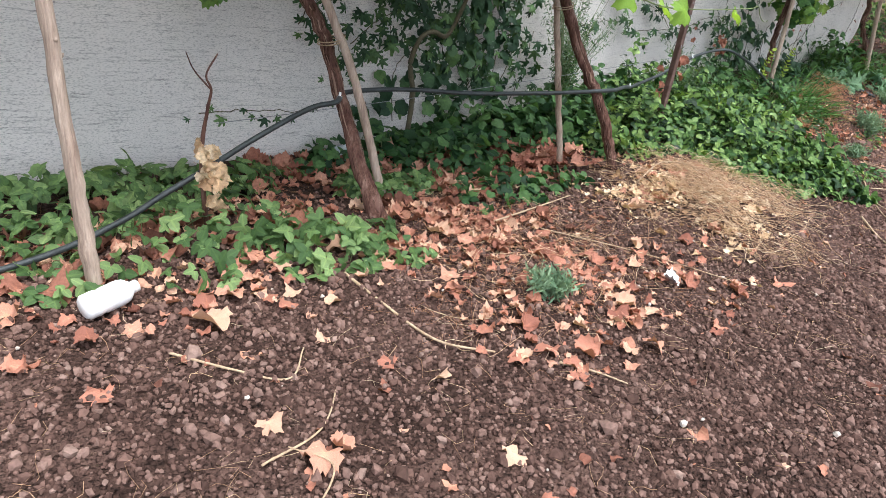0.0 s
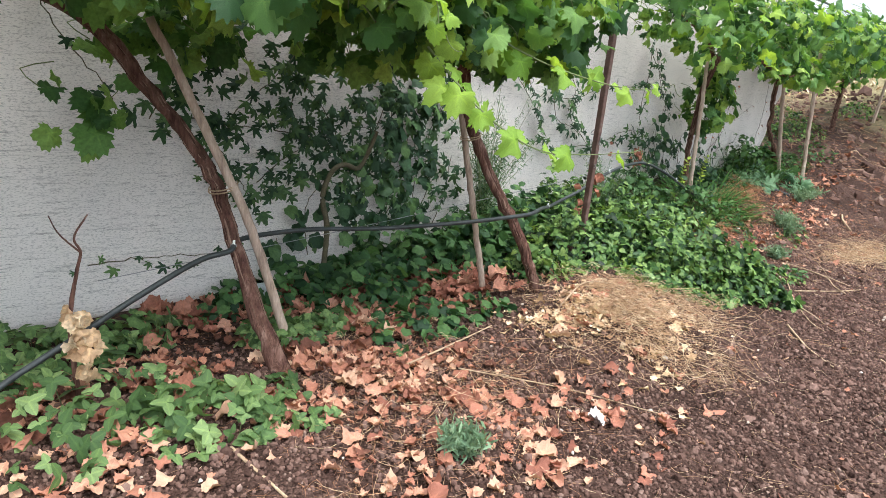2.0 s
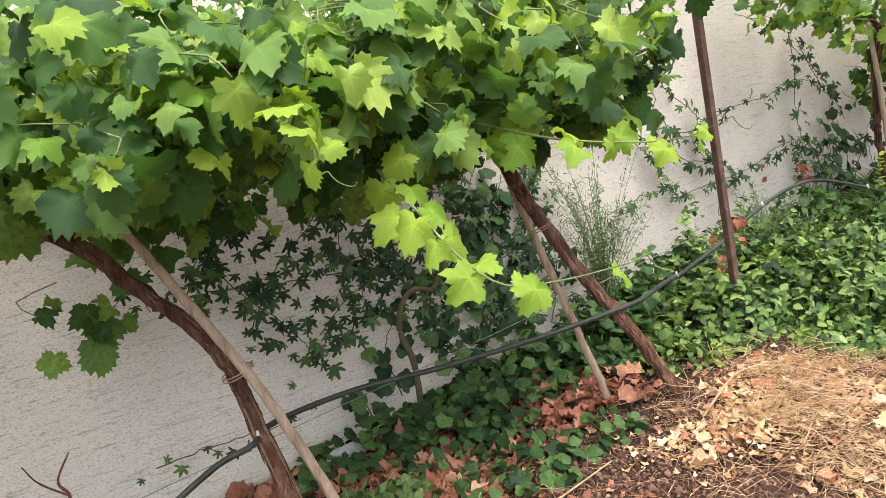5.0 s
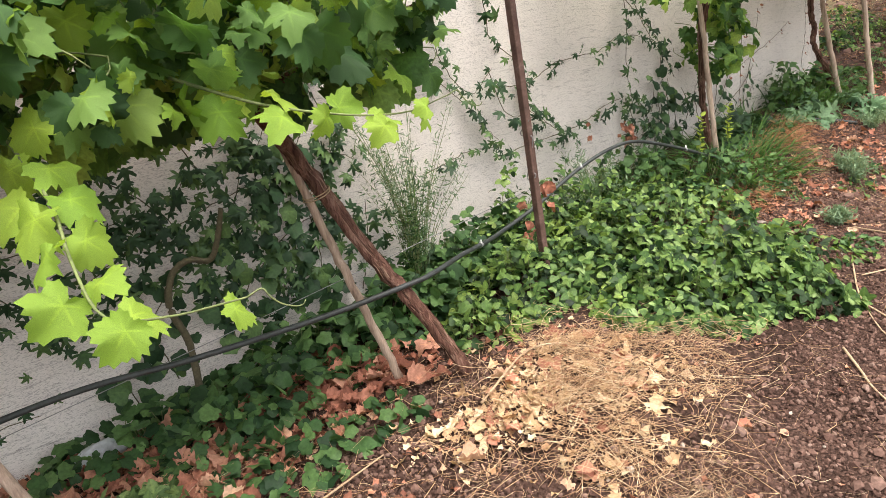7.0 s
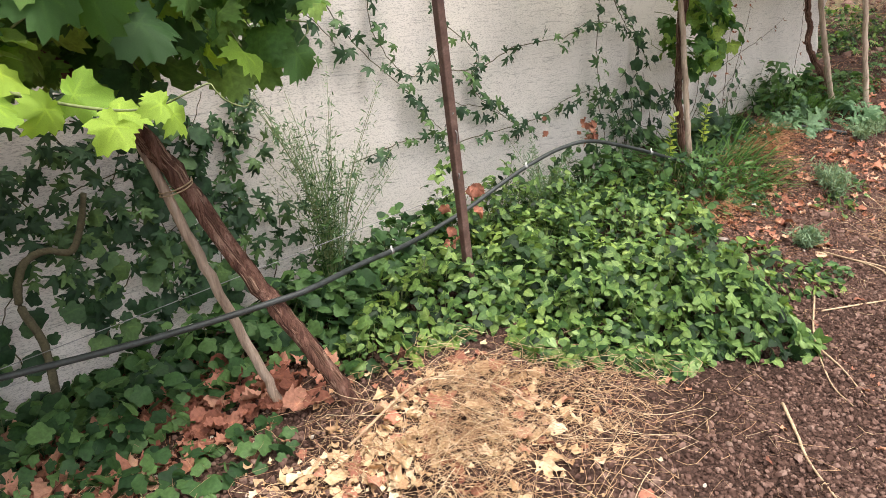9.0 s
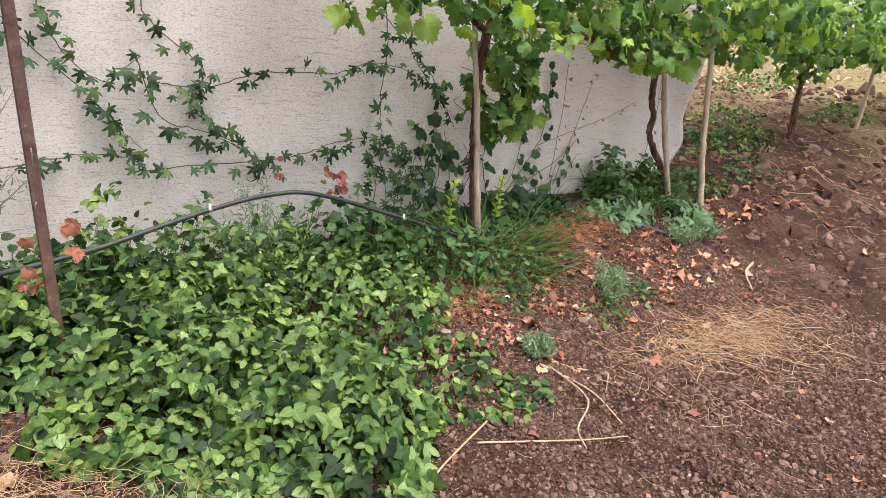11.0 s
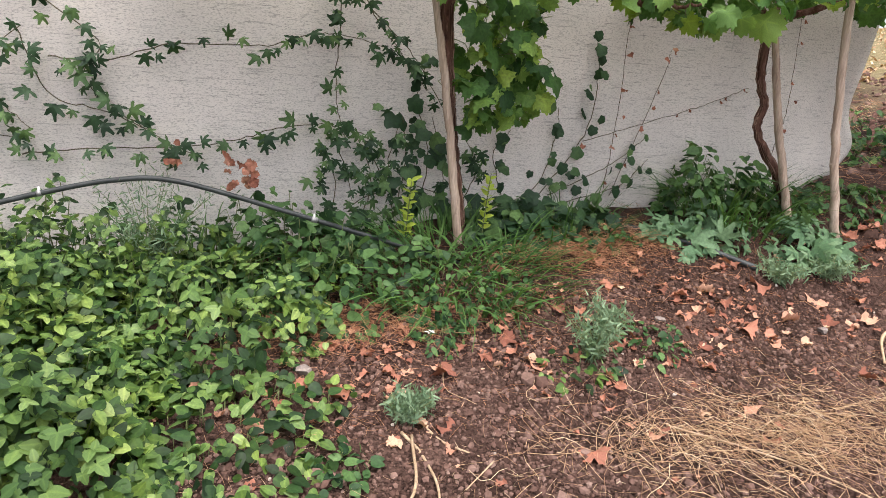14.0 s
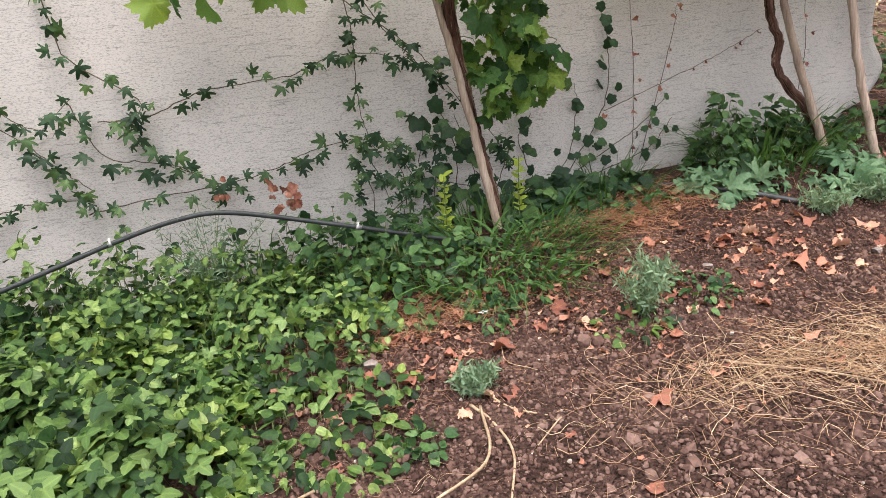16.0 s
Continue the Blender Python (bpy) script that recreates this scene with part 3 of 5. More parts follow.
def grape_vine(base, trunks, boxes, arms, label, single=300, size=0.092):
    """A grapevine: trunk, arms in the crown, single leaves on the open side, and the rest of the foliage."""
    vine = empty("grape_vine", *base, label, "grapevine", "row of grapevines")
    o = np.array(base)
    for k, (pts, radii) in enumerate(trunks):
        line = smooth_line(pts, 46)
        r = np.random.default_rng(k + 5)
        line[1:-1] += r.normal(0, 0.004, (len(line) - 2, 3))
        part("trunk", mesh_of("trunk", *tube(line - o, radii, 14, 0.13, k), M_BARK), vine)
        rad = np.interp(np.linspace(0, 1, 46), np.linspace(0, 1, len(radii)), radii)
        strips = []
        for _ in range(230):
            i0, ln, a = int(r.integers(1, 34)), int(r.integers(4, 11)), r.uniform(0, 2 * np.pi)
            seg = line[i0:i0 + ln] - o
            off = np.array((math.cos(a), math.sin(a) * 0.9, 0.25 * math.sin(a)))
            lift = rad[i0:i0 + ln, None] * (1.0 + 0.14 * np.abs(np.linspace(-1, 1, len(seg)))[:, None] ** 3 * r.uniform(0, 2))
            strips.append(tube(seg + off * lift, [0.001, r.uniform(0.002, 0.0065), 0.001], 4))
        tagged(part("bark", mesh_of("bark", *joined(strips), M_STRIP), vine, "shaggy peeling bark"), kind="stuff")
    for k, pts in enumerate(arms):
        line = smooth_line(pts, 26) + np.random.default_rng(k).normal(0, 0.006, (26, 3))
        part("arm", mesh_of("arm", *tube(line - o, [0.026, 0.014, 0.006], 7, 0.1, k), M_BARK), vine)
    P, A = canopy_leaves(boxes, size)
    order = np.argsort(P[:, 1] + RNG.normal(0, 0.12, len(P)))
    near, far = order[:single], order[single:]
    fresh = RNG.uniform(0, 1, len(near)) < 0.13
    leaf_objects(vine, P[near[~fresh]], A[near[~fresh]], LEAF_MESH)
    leaf_objects(vine, P[near[fresh]], A[near[fresh]], YOUNG_MESH, "young_leaf")
    if len(far):
        v, f, w = strewn(T_GRAPE, P[far] - o, A[far])
        tagged(part("foliage", mesh_of("foliage", v, f, M_GRAPE, w), vine), kind="stuff")
    stalks = []
    for i in order[::4]:
        a = P[i] + np.array((0, 0, 0.0))
        stalks.append(tube(smooth_line([a - o, a - o + (RNG.normal(0, 0.04), 0.05, 0.06), a - o + (RNG.normal(0, 0.1), 0.14, 0.09)], 5), [0.0025], 4))
    tagged(part("stalk_mass", mesh_of("stalk_mass", *joined(stalks), M_STEM), vine), kind="stuff")
    return vine


def shoot(vine, pts, leaf_at, size):
    """A bright young shoot with its leaves and a tendril at the tip."""
    o = np.array(vine.location)
    line = smooth_line(pts, 24)
    stem = part("shoot", mesh_of("shoot", *tube(line - o, [0.005, 0.003, 0.0015], 6), M_STEM), vine, "bright green young shoot")
    P, N, T, S = [], [], [], []
    for i, u in enumerate(leaf_at):
        p = line[min(23, int(u * 23))]
        side = 1 if i % 2 else -1
        P.append(p + np.array((0.02 * side, -0.01, RNG.normal(0, 0.015))))
        N.append((0.35 * side + RNG.normal(0, 0.45), -0.6 + RNG.normal(0, 0.3), 0.6 + RNG.normal(0, 0.4)))
        T.append((0.6 * side, -0.35, -0.55 + RNG.normal(0, 0.3)))
        S.append(size * (1.15 - 0.65 * u) * RNG.uniform(0.85, 1.15))
    leaf_objects(stem, np.array(P) - o, frames_of(np.array(N), np.array(T), np.array(S)), YOUNG_MESH, "young_leaf")
    a = line[-1] - o
    curl = [a + np.array((0.012 * k + 0.006 * math.sin(k * 1.4), -0.003 * k, 0.014 * math.sin(k * 0.9) - 0.004 * k)) for k in range(8)]
    part("tendril", mesh_of("tendril", *tube(smooth_line(curl, 20), [0.0018, 0.001], 5), M_STEM), stem)


# Unseen second and third boxes are added leaves that shade the sheet.
vine_a = grape_vine((1.47, -1.32, 0.0), [([(1.503, -1.327, -0.06), (1.442, -1.163, 0.22), (1.391, -0.98, 0.55), (1.362, -0.875, 0.76), (1.263, -0.794, 0.95), (1.097, -0.752, 1.17), (0.949, -0.702, 1.36), (0.728, -0.707, 1.49), (0.338, -0.779, 1.62)], [0.045, 0.033, 0.027, 0.03, 0.027, 0.031, 0.034, 0.03])],
    [(0.05, 1.75, -1.75, -0.55, 1.5, 2.12, 760), (-0.6, 1.75, -1.2, -0.25, 1.7, 2.15, 330), (-2.4, 0.0, -1.7, -0.2, 1.8, 2.3, 800), (0.95, 1.75, -1.95, -1.2, 1.5, 1.9, 220), (0.95, 1.75, -0.65, -0.3, 1.25, 1.55, 90), (0.75, 1.15, -0.68, -0.5, 0.9, 1.2, 16)],
    [[(0.728, -0.71, 1.49), (1.0, -1.2, 1.62), (1.5, -1.25, 1.66), (1.9, -1.3, 1.72)], [(0.34, -0.78, 1.62), (0.1, -1.1, 1.7), (-0.2, -1.1, 1.72)], [(0.949, -0.702, 1.36), (0.9, -0.75, 1.6), (0.8, -0.75, 1.85)], [(1.3, -1.24, 1.66), (1.4, -1.5, 1.8), (1.5, -1.75, 1.78)]],
    "old grapevine with a leaning shaggy trunk and dense green leaves")
# Second box: hidden leaves added behind the crown to shade the sheet.
vine_b = grape_vine((3.33, -1.27, 0.05), [([(3.33, -1.323, -0.03), (3.31, -1.278, 0.06), (3.225, -1.247, 0.24), (3.118, -1.187, 0.48), (3.019, -1.063, 0.7), (2.923, -0.931, 0.97), (2.82, -0.914, 1.18), (2.68, -0.997, 1.36), (2.432, -1.15, 1.54), (2.1, -1.2, 1.64)], [0.046, 0.034, 0.031, 0.034, 0.032, 0.034, 0.033, 0.032, 0.026, 0.018])],
    [(1.6, 3.3, -1.7, -0.5, 1.55, 2.14, 760), (1.6, 3.3, -1.2, -0.25, 1.65, 2.15, 320), (3.1, 4.2, -1.45, -0.9, 1.95, 2.42, 70), (1.7, 2.7, -1.9, -1.3, 1.45, 1.95, 263), (2.2, 3.35, -1.5, -0.7, 1.4, 1.75, 248), (1.7, 2.4, -1.3, -0.7, 1.32, 1.6, 93)],
    [[(2.68, -0.997, 1.36), (2.95, -1.0, 1.6), (3.2, -1.1, 1.66), (3.45, -1.2, 1.72)], [(2.43, -1.15, 1.54), (2.1, -1.1, 1.5), (1.7, -1.1, 1.62)], [(2.43, -1.15, 1.54), (2.6, -1.3, 1.7), (2.6, -1.6, 1.85)], [(3.2, -1.1, 1.66), (3.6, -1.2, 2.0), (4.2, -1.35, 2.33), (4.6, -1.5, 2.55)]],
    "old grapevine with peeling reddish bark and dense green leaves")
shoot(vine_a, [(1.35, -1.65, 1.75), (1.48, -1.88, 1.72), (1.52, -2.0, 1.6), (1.5, -2.06, 1.48)], (0.1, 0.2, 0.28, 0.36, 0.45, 0.52, 0.6, 0.68, 0.76, 0.85, 0.95), 0.085)
shoot(vine_a, [(1.5, -1.8, 1.55), (1.54, -1.95, 1.68), (1.57, -2.0, 1.82)], (0.5, 0.75, 0.98), 0.06)
shoot(vine_b, [(1.8, -1.68, 1.45), (1.825, -1.86, 1.32), (1.81, -2.05, 1.23), (1.81, -2.26, 1.17), (1.88, -2.4, 1.18), (1.97, -2.52, 1.21)], (0.05, 0.1, 0.15, 0.2, 0.26, 0.32, 0.38, 0.46, 0.54, 0.62, 0.78, 0.92), 0.084)
shoot(vine_b, [(2.2, -1.6, 1.54), (2.34, -1.8, 1.45), (2.47, -2.0, 1.4), (2.56, -2.14, 1.39), (2.62, -2.24, 1.42)], (0.05, 0.12, 0.2, 0.28, 0.36, 0.44, 0.52, 0.6, 0.7, 0.8, 0.92), 0.078)
vine_c = grape_vine((6.84, -0.5, 0.36), [([(6.922, -0.386, 0.26), (6.9, -0.35, 0.5), (6.86, -0.33, 0.8), (6.808, -0.358, 1.02), (6.747, -0.4, 1.39), (6.704, -0.48, 1.68), (6.8, -0.5, 1.9)], [0.035, 0.03, 0.024, 0.026, 0.03, 0.03, 0.02])],
    [(5.1, 7.9, -1.1, -0.2, 1.76, 2.5, 640), (6.8, 7.35, -0.55, -0.15, 1.02, 1.75, 150), (5.3, 7.8, -1.15, -0.8, 1.62, 1.85, 40)],
    [[(6.7, -0.48, 1.68), (6.3, -0.55, 1.85), (5.6, -0.6, 2.0)], [(6.7, -0.48, 1.68), (7.2, -0.6, 1.8), (7.8, -0.7, 1.95)], [(7.3, -0.6, 1.8), (7.6, -0.8, 1.66), (7.9, -0.85, 1.68)]],
    "grapevine tied to a pale stake in front of the sheet", 300)
vine_d = grape_vine((9.1, -0.3, 0.45), [([(9.19, -0.449, 0.3), (9.121, -0.44, 0.6), (8.99, -0.412, 0.82), (8.84, -0.361, 1.05), (8.863, -0.346, 1.22), (8.803, -0.333, 1.4), (8.794, -0.33, 1.7), (8.9, -0.3, 1.9)], [0.04, 0.036, 0.028, 0.024, 0.024, 0.026, 0.026, 0.02])],
    [(7.7, 10.6, -1.2, 0.0, 1.77, 2.55, 820), (7.5, 8.4, -1.05, -0.5, 1.6, 1.85, 93)],
    [[(8.8, -0.3, 1.7), (8.4, -0.5, 1.9), (7.9, -0.6, 2.0)], [(8.8, -0.3, 1.7), (9.4, -0.5, 1.9), (10.2, -0.5, 2.05)]],
    "grapevine with a twisted trunk beside a bare stake", 240)
vine_e = grape_vine((12.0, -0.15, 0.86), [([(12.05, -0.15, 0.75), (11.98, -0.15, 1.2), (11.95, -0.15, 1.7), (12.1, -0.15, 2.1)], [0.04, 0.035, 0.03, 0.02])],
    [(10.6, 13.4, -1.2, 0.5, 1.95, 2.7, 992), (11.6, 12.1, -0.4, 0.1, 1.7, 2.05, 46)], [[(11.95, -0.15, 1.7), (11.3, -0.3, 2.1), (10.8, -0.4, 2.2)], [(11.95, -0.15, 1.7), (12.6, -0.3, 2.15), (13.2, -0.4, 2.25)]],
    "grapevine with a thin dark trunk at the field's edge", 100)
vine_f = grape_vine((14.0, -0.6, 1.0), [([(14.0, -0.6, 0.85), (14.1, -0.6, 1.4), (14.3, -0.6, 1.9), (14.5, -0.6, 2.3)], [0.04, 0.035, 0.03, 0.02])],
    [(13.4, 16.2, -1.5, 0.3, 2.05, 2.9, 868)], [[(14.3, -0.6, 1.9), (13.9, -0.6, 2.2), (13.5, -0.6, 2.35)], [(14.3, -0.6, 1.9), (15.0, -0.6, 2.3), (15.8, -0.6, 2.4)]],
    "far grapevine with a thin leaning trunk", 60)


# ---------- stakes ----------
def stake(pts, radii, label, ties=()):
    o = np.array(pts[0])
    st = empty("stake", *pts[0], label, "stake", "vine stakes")
    line = smooth_line(pts, 30)
    line[1:-1] += np.random.default_rng(int(abs(o[0]) * 100)).normal(0, 0.002, (28, 3))
    part("pole", mesh_of("pole", *tube(line - o, radii, 9, 0.06, int(o[0] * 10)), M_POLE), st)
    rr = np.random.default_rng(int(abs(o[0]) * 10) + 3)
    for k in range(4):
        i = int(rr.integers(3, 27))
        v, f, w = T_LUMP[k]
        a = rr.uniform(0, 2 * np.pi)
        side = np.array((math.cos(a), math.sin(a), 0)) * radii[0] * 0.75
        part("knot", mesh_of("knot", v * (0.009, 0.009, 0.014) + line[i] - o + side, f, M_POLE), st)
    for c, r in ties:
        th = np.linspace(0, 4 * np.pi, 30)
        ring = np.stack([c[0] + r * np.cos(th), c[1] + r * np.sin(th), c[2] + 0.006 * th / 3 + 0.25 * r * np.cos(th)], -1)
        part("twine_tie", mesh_of("tie", *tube(ring - o, [0.003], 5), M_TWINE), st, "frayed jute twine tie")
    return st


stake([(0.212, -1.464, -0.1), (0.169, -1.411, 0.6), (0.14, -1.368, 1.35)], [0.028, 0.024, 0.02], "pale weathered wooden stake standing in dead leaves")
stake([(1.69, -1.08, -0.12), (1.48, -0.999, 0.55), (1.331, -0.921, 0.92), (1.09, -0.832, 1.43)], [0.021, 0.02, 0.019, 0.018], "pale straight stake leaning on a grapevine trunk", [((1.375, -0.91, 0.74), 0.062)])
stake([(3.125, -1.018, -0.09), (3.007, -0.973, 0.36), (2.904, -0.936, 0.74), (2.763, -0.871, 1.32)], [0.02, 0.019, 0.019, 0.016], "weathered stake leaning beside a grapevine trunk", [((2.88, -0.925, 0.98), 0.06)])
stake([(6.9, -0.441, 0.22), (6.79, -0.429, 0.93), (6.718, -0.431, 1.31), (6.633, -0.424, 1.75)], [0.022, 0.021, 0.019, 0.017], "pale brown stake tied to a grapevine")
stake([(9.13, -0.56, 0.3), (8.9, -0.48, 1.05), (8.735, -0.41, 1.75)], [0.026, 0.024, 0.02], "grey stake leaning against a twisted grapevine")
stake([(9.24, -0.8, 0.28), (9.04, -0.76, 1.06), (8.96, -0.68, 2.0)], [0.026, 0.024, 0.022], "bare pale stake with peeling bark")


# ---------- steel frame ----------
def bar(a, b, w, h):
    """A square steel bar from a to b with softened edges, as triangles."""
    a, b = Vector(a), Vector(b)
    d = (b - a).normalized()
    side = d.cross(Vector((0, 0, 1)) if abs(d.z) < 0.9 else Vector((1, 0, 0))).normalized()
    up = side.cross(d)
    c = 0.15
    ring = [(1, 1 - c), (1 - c, 1), (-1 + c, 1), (-1, 1 - c), (-1, -1 + c), (-1 + c, -1), (1 - c, -1), (1, -1 + c)]
    v = [list(p + side * (x * w / 2) + up * (y * h / 2)) for p in (a, b) for x, y in ring]
    f = []
    for i in range(8):
        j = (i + 1) % 8
        f += [(i, j, 8 + j), (i, 8 + j, 8 + i)]
    for i in range(1, 7):
        f += [(0, i + 1, i), (8, 8 + i, 8 + i + 1)]
    return np.array(v), np.array(f)


post = empty("steel_post", 4.209, -0.947, 0.0, "rusty brown square steel post with a roof arm", "post")
po = np.array((4.209, -0.947, 0.0))


def steel(name, a, b, w, h):
    v, f = bar(a, b, w, h)
    part(name, mesh_of(name, v - po, f, M_RUST, smooth=False), post)


steel("upright", (4.209, -0.947, 0.0), (4.036, -0.977, 2.3), 0.04, 0.04)
steel("beam", (4.2, -0.01, 2.27), (4.15, -1.57, 2.285), 0.05, 0.05)
steel("rafter", (4.055, -0.98, 2.05), (4.17, -1.55, 2.27), 0.045, 0.045)
steel("rafter", (4.168, -1.51, 2.262), (4.08, -2.95, 2.64), 0.055, 0.055)


def wire(pts, r, label, mat=None, name="wire"):
    o = np.array(pts[0])
    w = new(name, mesh_of(name, *tube(smooth_line(pts, 40) - o, [r], 5), mat or M_WIRE))
    w.location = o
    return tagged(w, label, "wire")


wire([(0.9, -0.75, 0.33), (2.4, -0.7, 0.44), (4.28, -0.86, 0.7)], 0.002, "thin slack wire strung between vine and post")
wire([(-0.5, -0.5, 1.75), (2.0, -0.5, 1.8), (4.25, -0.5, 2.24), (9, -0.5, 2.1)], 0.003, "thin training wire under the vine leaves")
wire([(1.5, -1.2, 2.3), (3.0, -1.3, 2.46), (4.2, -1.5, 2.3)], 0.003, "thin training wire above the vine leaves", M_ROPE)
wire([(4.16, -0.91, 0.85), (4.135, -0.99, 0.8), (4.15, -0.91, 0.78), (4.135, -0.99, 1.0), (4.135, -0.9, 1.02), (4.12, -0.99, 1.1)], 0.003, "pale wire wound round a rusty post")


# ---------- hose ----------
def build_hose():
    pts = [(-0.6, -1.3, -0.05), (0.05, -1.25, 0.03), (0.36, -1.16, 0.089), (0.54, -1.104, 0.156), (0.75, -1.094, 0.264), (0.95, -1.088, 0.373), (1.2, -1.06, 0.479), (1.34, -1.06, 0.508), (1.47, -0.93, 0.514), (1.83, -0.893, 0.512), (2.23, -0.998, 0.512), (2.7, -1.15, 0.547), (3.1, -1.2, 0.566), (3.25, -1.18, 0.566), (3.55, -1.017, 0.533), (3.85, -0.861, 0.49), (4.08, -0.754, 0.477), (4.41, -0.697, 0.529), (4.65, -0.654, 0.587), (4.93, -0.632, 0.661), (5.2, -0.64, 0.719), (5.45, -0.669, 0.725), (5.9, -0.679, 0.6), (6.36, -0.638, 0.448), (6.9, -0.616, 0.274)]
    o = np.array((3.2, -1.05, 0.46))
    hose = empty("hose", *o, "black rubber irrigation hose slung along the vines", "hose")
    line = smooth_line(pts, 190)
    part("pipe", mesh_of("pipe", *tube(line - o, [0.012], 12, 0.015), M_HOSE), hose)
    for u in (0.31, 0.615, 0.79, 0.935):
        i = int(u * 189)
        ring = part("joint", mesh_of("joint", *tube(line[i] - o + (line[i + 1] - line[i]) * np.array([[-0.25], [0.25]]), [0.0142], 12), M_WIRE), hose, "grey plastic dripper joint")
        v, f = tube(smooth_line([line[i] - o, line[i] - o + (0, -0.004, 0.028)], 4), [0.008, 0.005], 7)
        part("dripper", mesh_of("dripper", v, f, M_WHITE), ring)
    return hose


build_hose()


def build_ground_pipe():
    pts = [(7.7, -0.3, 0.43), (8.0, -0.45, 0.44), (8.3, -0.7, 0.39), (8.55, -0.9, 0.32)]
    o = np.array(pts[0])
    p = new("pipe", mesh_of("pipe", *tube(smooth_line(pts, 30) - o, [0.018], 10), M_HOSE))
    p.location = o
    tagged(p, "short black pipe half hidden in weeds by the sheet", "pipe")


build_ground_pipe()


# ---------- bottle ----------
def build_bottle():
    b = empty("bottle", 0.2, -1.63, 0.05, "crushed white plastic bottle lying on dead leaves", "bottle")
    prof = [(0.0, 0.0), (0.026, 0.002), (0.033, 0.012), (0.034, 0.05), (0.031, 0.06), (0.034, 0.07), (0.034, 0.13), (0.03, 0.15), (0.018, 0.168), (0.013, 0.175)]
    n = 18
    th = np.linspace(0, 2 * np.pi, n, endpoint=False)
    v = np.array([(r * math.cos(a) * (1 - 0.25 * math.exp(-((z - 0.09) / 0.03) ** 2) * max(0, math.cos(a - 1))), r * math.sin(a), z - 0.08) for r, z in prof for a in th])
    f = [(i * n + j, i * n + (j + 1) % n, (i + 1) * n + (j + 1) % n, (i + 1) * n + j) for i in range(len(prof) - 1) for j in range(n)]
    part("body", mesh_of("body", v, f, M_WHITE), b)
    cap = tube(np.array([(0, 0, 0.092), (0, 0, 0.112)]), [0.016], 14)
    part("cap", mesh_of("cap", *cap, M_WHITE), b)
    b.rotation_euler = (radians(84), 0, radians(106))
    b.scale = (1.3, 1.3, 0.98)


build_bottle()


# ---------- climbers on the sheet ----------
def climber(routes, templates, mat, every, size, label, category="climber", side=0.05, stem=0.0035):
    """A creeping plant on the sheet: routes of (x, z), leaves along them that face the camera side."""
    x0, z0 = routes[0][0]
    o = np.array((x0, float(sheet_y(x0)) - 0.03, z0))
    pl = empty("climbing_vine", *o, label, category, "climbers on the sheet")
    stems, P, N, T, S = [], [], [], [], []
    for k, r in enumerate(routes):
        pts = np.array([(x, float(sheet_y(x)) - 0.035 - 0.01 * (i % 2), z) for i, (x, z) in enumerate(r)])
        length = np.sum(np.linalg.norm(np.diff(pts, axis=0), axis=1))
        line = smooth_line(pts, max(10, int(length * 30)))
        line[1:-1] += RNG.normal(0, 0.003, (len(line) - 2, 3))
        stems.append(tube(line - o, [stem, stem * 0.6], 5))
        for u in np.arange(0.02, 1, every / max(length, 0.05)):
            u = min(0.999, u + RNG.uniform(-0.3, 0.3) * every / length)
            p = line[int(max(0, u) * (len(line) - 1))]
            P.append(p + np.array((RNG.normal(0, side), -RNG.uniform(0.01, 0.05), RNG.normal(0, side))))
            N.append((RNG.normal(0, 0.45), -1, RNG.normal(0.45, 0.4)))
            T.append((RNG.normal(0, 0.7), -0.3, RNG.normal(-0.6, 0.6)))
            S.append(size * RNG.uniform(0.6, 1.25))
    for s in stems:
        part("stem", mesh_of("stem", *s, M_DARKSTEM), pl)
    v, f, w = strewn(templates, np.array(P) - o, frames_of(np.array(N), np.array(T), np.array(S)))
    tagged(part("foliage", mesh_of("foliage", v, f, mat, w), pl), kind="stuff")
    return pl


LC = "dark green creeper with finger-lobed leaves on the white sheet"
climber([[(4.72, 1.95), (4.75, 1.7), (4.78, 1.53), (4.97, 1.38), (5.08, 1.27), (5.0, 1.12), (5.1, 0.99), (5.25, 0.88), (5.42, 0.78), (5.55, 0.72)], [(4.72, 1.33), (4.85, 1.02), (5.1, 0.95), (5.3, 0.85)], [(4.85, 1.2), (5.1, 1.2), (5.41, 1.3), (5.87, 1.33), (6.1, 1.4), (6.28, 1.41), (6.6, 1.34)], [(4.7, 0.72), (5.0, 0.76), (5.4, 0.78), (5.67, 0.82), (5.92, 0.9), (6.15, 0.93), (6.37, 0.9), (6.5, 0.8)]], T_CLIMB, M_CLIMB, 0.055, 0.062, LC, side=0.025)
climber([[(6.22, 1.8), (6.25, 1.5), (6.23, 1.19), (6.25, 1.0), (6.3, 0.85)], [(6.3, 1.75), (6.45, 1.5), (6.6, 1.34), (6.75, 1.15)], [(6.15, 1.75), (6.6, 1.4), (6.9, 1.0)], [(6.4, 0.85), (6.55, 0.6), (6.6, 0.45)], [(6.2, 0.92), (6.3, 0.7), (6.35, 0.5)]], T_CLIMB, M_CLIMB, 0.07, 0.06, LC, side=0.03)
climber([[(6.75, 0.45), (6.78, 0.8), (6.7, 1.1), (6.75, 1.35)], [(6.9, 0.4), (6.88, 0.7), (6.8, 1.0)], [(6.6, 0.4), (6.65, 0.75), (6.62, 1.0)]], T_IVY, M_CLIMB, 0.04, 0.06, "dark ivy-like creeper behind a grapevine", side=0.08)
